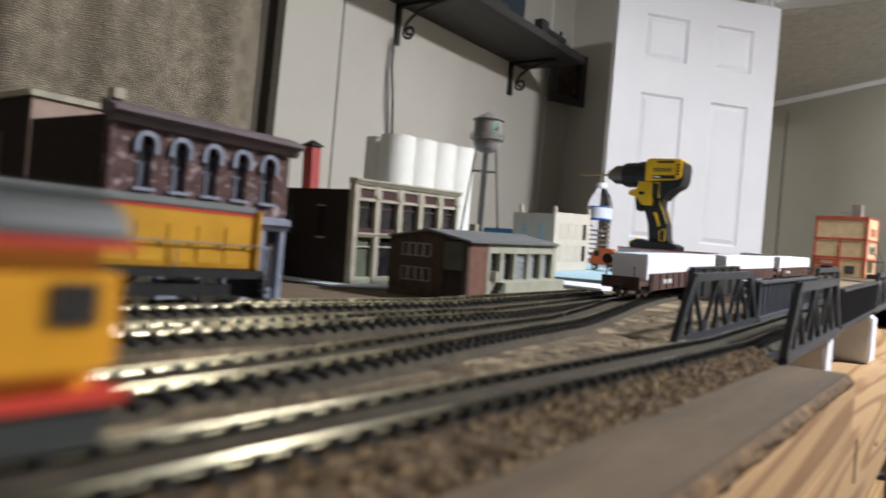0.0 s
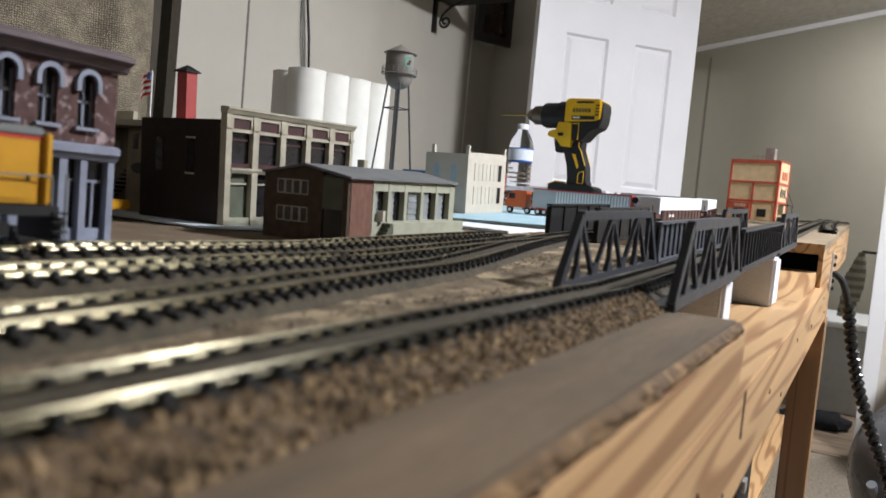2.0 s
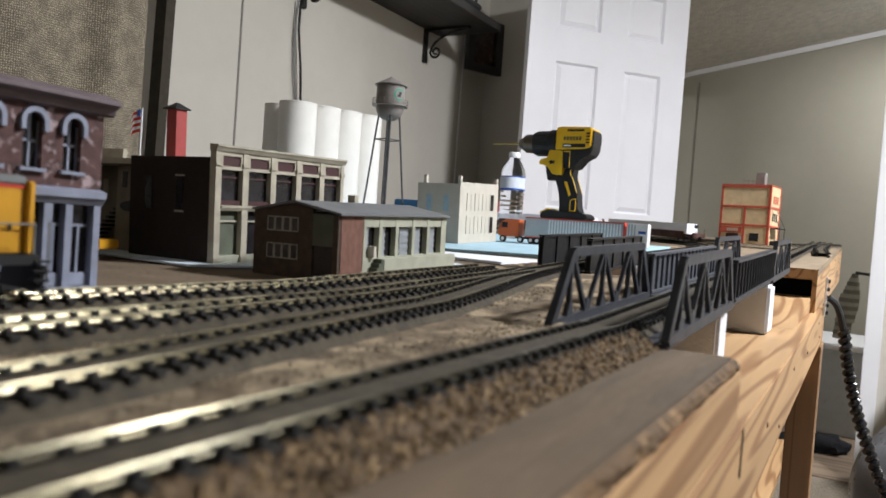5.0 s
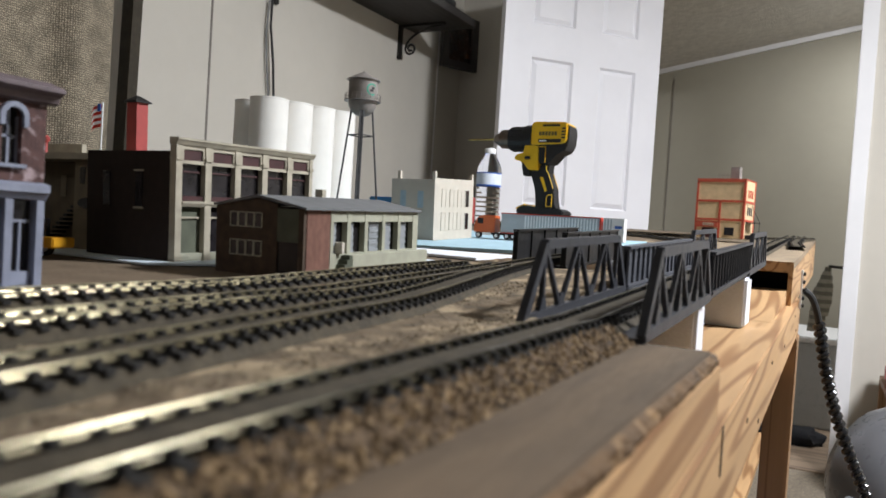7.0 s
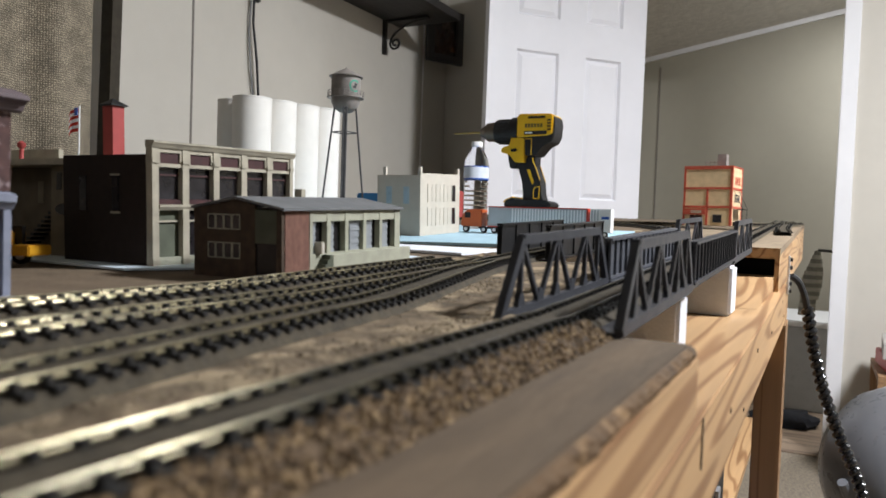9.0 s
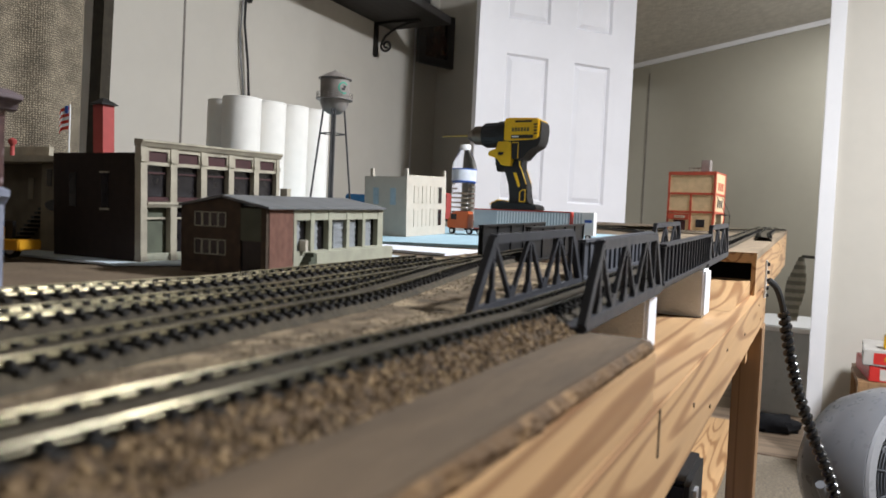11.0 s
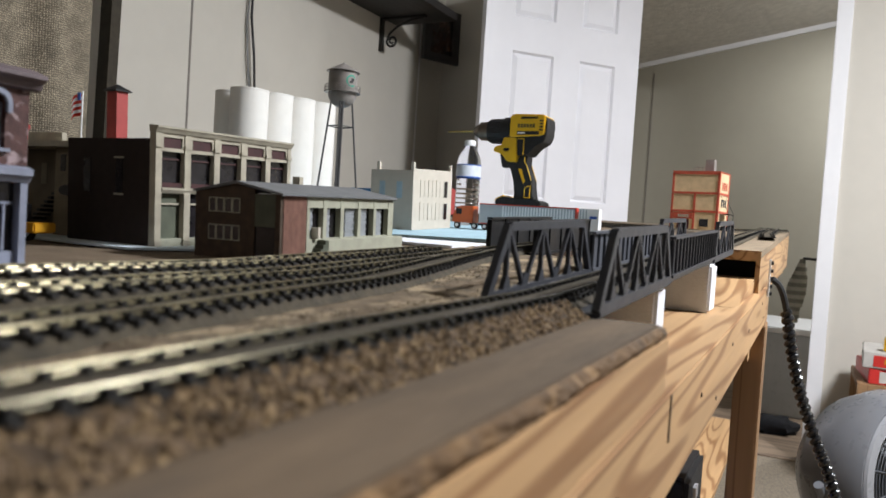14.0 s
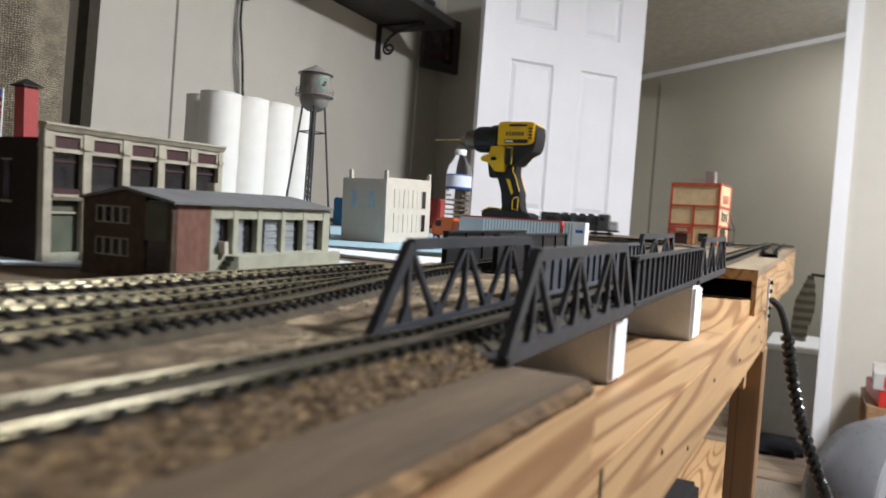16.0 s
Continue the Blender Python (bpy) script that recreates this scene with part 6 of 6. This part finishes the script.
def hall_things():
    a = thing("hall_chest", "pale grey enamel chest in the hall", "appliance", (-0.12, 4.05, 0.2055))
    bx("body", (0, 0.24, 0, 0.6, 0, 0.4), APPL, a, "", 0.006)
    bx("lid", (-0.004, 0.244, -0.004, 0.6, 0.401, 0.43), WHITEP, a, "", 0.006)
    g = thing("striped_jumper", "striped knitted jumper hanging on the door side", "jumper")
    for i in range(16):
        z = 0.98 - 0.017 * i
        w = 0.012 + 0.024 * min(1.0, i / 5) * (1 - 0.25 * (i > 11))
        bm = bmesh.new()
        n = 18
        ra = []
        for zz, k in ((z, 1.0), (z - 0.0168, 1.02)):
            ra.append([bm.verts.new((0.05 - 0.035 * i / 16 + w * k * math.cos(2 * math.pi * q / n) * (1 + 0.08 * math.sin(5 * q + i)), 3.62 + 0.03 * math.sin(2 * math.pi * q / n), zz)) for q in range(n)])
        for q in range(n):
            bm.faces.new((ra[0][q], ra[0][(q + 1) % n], ra[1][(q + 1) % n], ra[1][q]))
        part("stripe", bm, STRIPE1 if i % 2 else STRIPE2, g, smooth=True)
    bm = bmesh.new()
    tube(bm, (0.114, 3.412, 0.984), (0.055, 3.62, 0.984), 0.006, 8)
    part("hook", bm, IRON, g)
    c = bmesh.new()
    bmesh.ops.create_uvsphere(c, u_segments=20, v_segments=10, radius=1)
    for v in c.verts:
        k = 1 + 0.3 * noise.noise(v.co * 2)
        v.co = Vector((-0.05 + 0.14 * v.co.x * k, 3.75 + 0.1 * v.co.y * k, 0.2055 + max(0.0, 0.05 * (v.co.z + 0.3) * k)))
    tagged(part("dark_garment", c, CLOTHD, None, smooth=True), "dark garment lying on the hall floor", "garment")
    k = thing("black_tool_case", "black tool case on the lower shelf", "tool case", (-0.28, 1.44, 0.5185))
    bx("case", (0, 0.2, 0, 0.2, 0, 0.12), TOOLB, k, "", 0.008)
    bx("clasp", (0.2002, 0.206, 0.06, 0.09, 0.07, 0.09), SILVERN, k)
    tagged(bx("blue_bag", (-0.22, -0.1, 1.22, 1.40, 0.5185, 0.62), BLUEP, None, "", 0.02), "blue bag on the lower shelf", "bag")


curtain()
shelf()
picture()
cords()
foam_sheets()
lorry()
drill()
bottle()
flag()
digger()
spiral_cable()
floor_fan()
corner_boxes()
hall_things()


# ---- rolling stock ----
ROOFD = material("coach_roof_grey", (0.035, 0.04, 0.039), 0.5, vary=0.15, scale=60)
COACHY = material("coach_yellow", (0.68, 0.31, 0.012), 0.4, vary=0.08, scale=60)
def bogie(parent, y, wb=0.021, r=0.0058, mat=BLACKP):
    g = bx("bogie", (-0.0105, 0.0105, y - wb * 0.75, y + wb * 0.75, 0.006, 0.009), mat, parent)
    for s in (-1, 1):
        bx("side_frame", (s * 0.0115 - 0.0012, s * 0.0115 + 0.0012, y - wb * 0.8, y + wb * 0.8, 0.004, 0.0095), mat, g)
        for o in (-wb / 2, wb / 2):
            bm = bmesh.new()
            tube(bm, (s * 0.0074, y + o, r), (s * 0.0096, y + o, r), r, 14)
            part("wheel", bm, WHEEL, g)


def flat_car():
    c = thing("flat_car", "brown long model flat car carrying a white foam block", "model wagon", group="wagons of the moving train")
    bx("deck", (-0.016, 0.016, -0.157, 0.157, 0.011, 0.0155), BROWNC, c, "brown wagon deck")
    for s in (-1, 1):
        bx("side_sill", (s * 0.0165 - 0.001, s * 0.0165 + 0.001, -0.13, 0.13, 0.0065, 0.0215), BROWNC, c)
        for i in range(12):
            y = -0.125 + 0.0227 * i
            bx("stake", (s * 0.018 - 0.0005, s * 0.018 + 0.0005, y - 0.001, y + 0.001, 0.0075, 0.021), BROWNC, c)
        bx("end_sill", (-0.0165, 0.0165, s * 0.158 - 0.002, s * 0.158 + 0.002, 0.009, 0.019), BROWNC, c)
        bx("coupler", (-0.0025, 0.0025, s * 0.1635 - 0.0035, s * 0.1635 + 0.0035, 0.008, 0.012), BLACKP, c)
        bogie(c, s * 0.125)
    bm = bmesh.new()
    tube(bm, (-0.012, -0.161, 0.01), (-0.012, -0.161, 0.034), 0.0006, 6)
    tube(bm, (-0.012, -0.1625, 0.033), (-0.012, -0.1595, 0.033), 0.0045, 12)
    tube(bm, (0.012, -0.161, 0.01), (0.012, -0.161, 0.028), 0.0006, 6)
    part("brake_wheel", bm, BLACKP, c)
    for i in range(5):
        bx("mark_bar", (0.0176, 0.0179, -0.09 + 0.006 * i, -0.086 + 0.006 * i, 0.012, 0.016), WHITEP, c)
    return c


def foam_load():
    bm = bmesh.new()
    box(bm, -0.0155, 0.0155, -0.1375, 0.1375, 0.0157, 0.0385)
    return tagged(part("foam_load", bm, FOAMW, None, "", 0.0008), "white cut foam block loaded on the flat car", "foam block", "foam loads")


def yellow_diesel():
    d = thing("yellow_diesel", "yellow and grey model diesel locomotive standing before the brick store", "model locomotive", (-0.242, 0.352, 1.0102))
    bx("underframe", (-0.0155, 0.0155, -0.215, 0.0, 0.0125, 0.0165), BLACKP, d)
    hood = bx("hood", (-0.0125, 0.0125, -0.135, -0.006, 0.0168, 0.0435), UPY, d, "yellow hood with access doors", 0.0006)
    for i in range(8):
        y = -0.13 + 0.0153 * i
        bx("access_door", (0.0126, 0.0131, y, y + 0.0125, 0.019, 0.036), UPY, hood)
        bx("latch", (0.0132, 0.0138, y + 0.0105, y + 0.0115, 0.026, 0.028), BLACKP, hood)
    bx("hood_roof", (-0.0128, 0.0128, -0.136, -0.0055, 0.0437, 0.0475), UPG, d, "grey roof", 0.0008)
    bx("red_line", (-0.01285, 0.01285, -0.1355, -0.0057, 0.0425, 0.0436), UPR, d)
    cab = bx("cab", (-0.0148, 0.0148, -0.175, -0.1365, 0.0168, 0.0475), UPY, d, "", 0.0008)
    bx("cab_window", (0.0149, 0.0154, -0.17, -0.158, 0.033, 0.043), GLASSD, cab)
    bx("cab_roof", (-0.0152, 0.0152, -0.176, -0.1363, 0.0477, 0.0505), UPG, d)
    bx("nose", (-0.0125, 0.0125, -0.208, -0.1755, 0.0168, 0.04), UPY, d, "", 0.001)
    bx("front_plate", (-0.0148, 0.0148, -0.0058, -0.003, 0.0168, 0.0455), UPY, d, "bright yellow hood end", 0.0006)
    bx("fuel_tank", (-0.0135, 0.0135, -0.13, -0.085, 0.003, 0.0124), BLACKP, d, "", 0.002)
    bogie(d, -0.045, 0.034, 0.0062)
    bogie(d, -0.17, 0.034, 0.0062)
    for i in range(4):
        bx("step", (0.0095, 0.0165, -0.0028, 0.0035, 0.002 + 0.0038 * i, 0.0028 + 0.0038 * i), BLACKP, d)
    bm = bmesh.new()
    for y in (-0.2, -0.15, -0.1, -0.05, -0.003):
        tube(bm, (0.0152, y, 0.0166), (0.0152, y, 0.0285), 0.0004, 5)
    tube(bm, (0.0152, -0.2, 0.0285), (0.0152, -0.003, 0.0285), 0.0004, 5)
    tube(bm, (0.0152, 0.003, 0.003), (0.0152, 0.003, 0.03), 0.0005, 5)
    part("handrail", bm, UPG, d)
    bx("snow_plough", (-0.0135, 0.0135, 0.0002, 0.003, 0.002, 0.012), BLACKP, d)
    bx("coupler", (-0.0025, 0.0025, 0.0032, 0.011, 0.007, 0.011), BLACKP, d)
    for i in range(4):
        bx("number_bar", (0.0149, 0.0153, -0.156 + 0.004 * i, -0.1535 + 0.004 * i, 0.024, 0.029), UPR, d)


def coach():
    c = thing("yellow_coach", "yellow model coach with a red stripe and dark grey roof", "model coach", (-0.0465, 0.1628, 1.0102))
    L = 0.3
    body = bx("body", (-0.0165, 0.0165, -L, 0.0, 0.0135, 0.0312), COACHY, c, "yellow side", 0.003)
    bx("red_stripe", (-0.0168, 0.0168, -L - 0.0002, 0.0002, 0.0123, 0.0138), UPR, c, "red stripe")
    bx("red_stripe", (-0.0168, 0.0168, -L - 0.0002, 0.0002, 0.0313, 0.0323), UPR, c, "red stripe")
    bx("skirt", (-0.016, 0.016, -L + 0.002, -0.002, 0.007, 0.0122), ROOFD, c, "grey skirt")
    bm = bmesh.new()
    prism(bm, [(-0.0166, 0.0324), (-0.0145, 0.0362), (-0.008, 0.0386), (0.008, 0.0386), (0.0145, 0.0362), (0.0166, 0.0324)], "y", -L, 0.0)
    part("roof", bm, ROOFD, c, "dark grey-green curved roof", 0.0008, True)
    for i in range(20):
        y = -0.0102 - 0.0138 * i
        bx("window", (0.0166, 0.0171, y, y + 0.0056, 0.0222, 0.0272), GLASSD, body)
        bx("window", (-0.0171, -0.0166, y, y + 0.0056, 0.0222, 0.0272), GLASSD, body)
    bx("end_door", (-0.0045, 0.0045, 0.0003, 0.001, 0.0125, 0.034), GLASSD, c)
    bogie(c, -0.04, 0.028)
    bogie(c, -L + 0.04, 0.028)


def back_engine():
    e = thing("dark_locomotive", "dark grey model locomotive with a silver nose", "model locomotive")
    bx("underframe", (-0.0155, 0.0155, -0.1, 0.1, 0.012, 0.016), LOCOG, e)
    bx("hood", (-0.012, 0.012, -0.098, 0.05, 0.0162, 0.05), LOCOG, e, "", 0.001)
    bx("cab", (-0.0155, 0.0155, 0.0502, 0.076, 0.0162, 0.054), LOCOG, e, "", 0.001)
    bx("cab_window", (0.0156, 0.016, 0.055, 0.066, 0.038, 0.048), GLASSD, e)
    bx("nose", (-0.0125, 0.0125, 0.0762, 0.098, 0.0162, 0.038), SILVERN, e, "silver nose", 0.002)
    bx("radiator", (-0.0135, 0.0135, -0.095, -0.05, 0.042, 0.053), LOCOG, e)
    for y in (-0.035, -0.015, 0.008, 0.03):
        bx("roof_fan", (-0.008, 0.008, y - 0.007, y + 0.007, 0.0502, 0.0545), LOCOG, e, "", 0.001)
    for y in (-0.07, -0.03, 0.01, 0.045):
        bx("hood_louvre", (0.0121, 0.0126, y - 0.012, y + 0.012, 0.026, 0.044), BLACKP, e)
    for y in (0.06, 0.07):
        bx("roof_horn", (-0.003, 0.003, y, y + 0.003, 0.0542, 0.058), SILVERN, e)
    bogie(e, 0.06, 0.034, 0.0062)
    bogie(e, -0.06, 0.034, 0.0062)
    bx("fuel_tank", (-0.013, 0.013, -0.022, 0.022, 0.003, 0.0118), BLACKP, e)
    bx("coupler", (-0.0025, 0.0025, -0.107, -0.1002, 0.008, 0.012), BLACKP, e)
    w = thing("dark_wagon", "low dark model wagon behind the locomotive", "model wagon")
    bx("body", (-0.0155, 0.0155, -0.075, 0.075, 0.011, 0.043), LOCOG, w, "", 0.001)
    for i in range(9):
        bx("rib", (0.0156, 0.0164, -0.07 + 0.0172 * i, -0.068 + 0.0172 * i, 0.012, 0.042), LOCOG, w)
    bogie(w, 0.05)
    bogie(w, -0.05)
    return e, w


yellow_diesel()
coach()
CARS = [flat_car()]
CARS += [copy_thing(CARS[0], Matrix()) for _ in range(3)]
LOADS = [foam_load()]
LOADS += [copy_thing(LOADS[0], Matrix()) for _ in range(3)]
ENGINE, WAGON = back_engine()


# ---- movement ----
def runner(points):
    """A track line that is asked by the distance run along it."""
    line = line_of(points)
    p = np.array([(x, y) for x, y, _ in line])
    s = np.r_[0, np.cumsum(np.hypot(*np.diff(p, axis=0).T))]

    def at(d, half=0.05):
        def spot(v):
            return np.array([np.interp(v, s, p[:, 0]), np.interp(v, s, p[:, 1])])
        a, b = spot(d - half), spot(d + half)
        c, w = (a + b) / 2, b - a
        za, zb = grade(a[1]), grade(b[1])
        pitch = math.degrees(math.atan2(zb - za, float(np.hypot(*w))))
        return pose(c[0], c[1], 1.0102 + (za + zb) / 2, 0, 0, math.degrees(math.atan2(-w[0], w[1]))) @ pose(0, 0, 0, pitch, 0, 0)

    return at, lambda y: float(np.interp(y, p[: len(p) // 3, 1], s[: len(p) // 3]))


def motions():
    on_main, start_at = runner(T2)
    first = start_at(0.8585)
    times = [0.25 * k for k in range(65)]
    def run(t):
        return float(np.interp(t, [0, 5.2, 5.8, 7.3, 16], [0, 1.144, 1.31, 1.88, 2.95]))
    for i, (car, load) in enumerate(zip(CARS, LOADS)):
        rows = [(t, on_main(first + 0.323 * i + run(t), 0.125)) for t in times]
        walk(car, rows)
        walk(load, rows)
    on_back, _ = runner(T5)
    nose = 0.2  # metres from the locomotive's middle to the next vehicle's middle
    line = line_of(T5)
    p = np.array([(x, y) for x, y, _ in line])
    s = np.r_[0, np.cumsum(np.hypot(*np.diff(p, axis=0).T))]
    near = [k for k in range(len(p)) if p[k, 1] > 2.0 and p[k, 0] > -1.0]
    end = float(np.interp(-0.47, p[near, 0], s[near]))
    for thing_, gap in ((ENGINE, 0.0), (WAGON, 0.185)):
        walk(thing_, [(t, on_back(end - gap - 0.245 * (16.0 - max(t, 11.0)), 0.06)) for t in times])


motions()
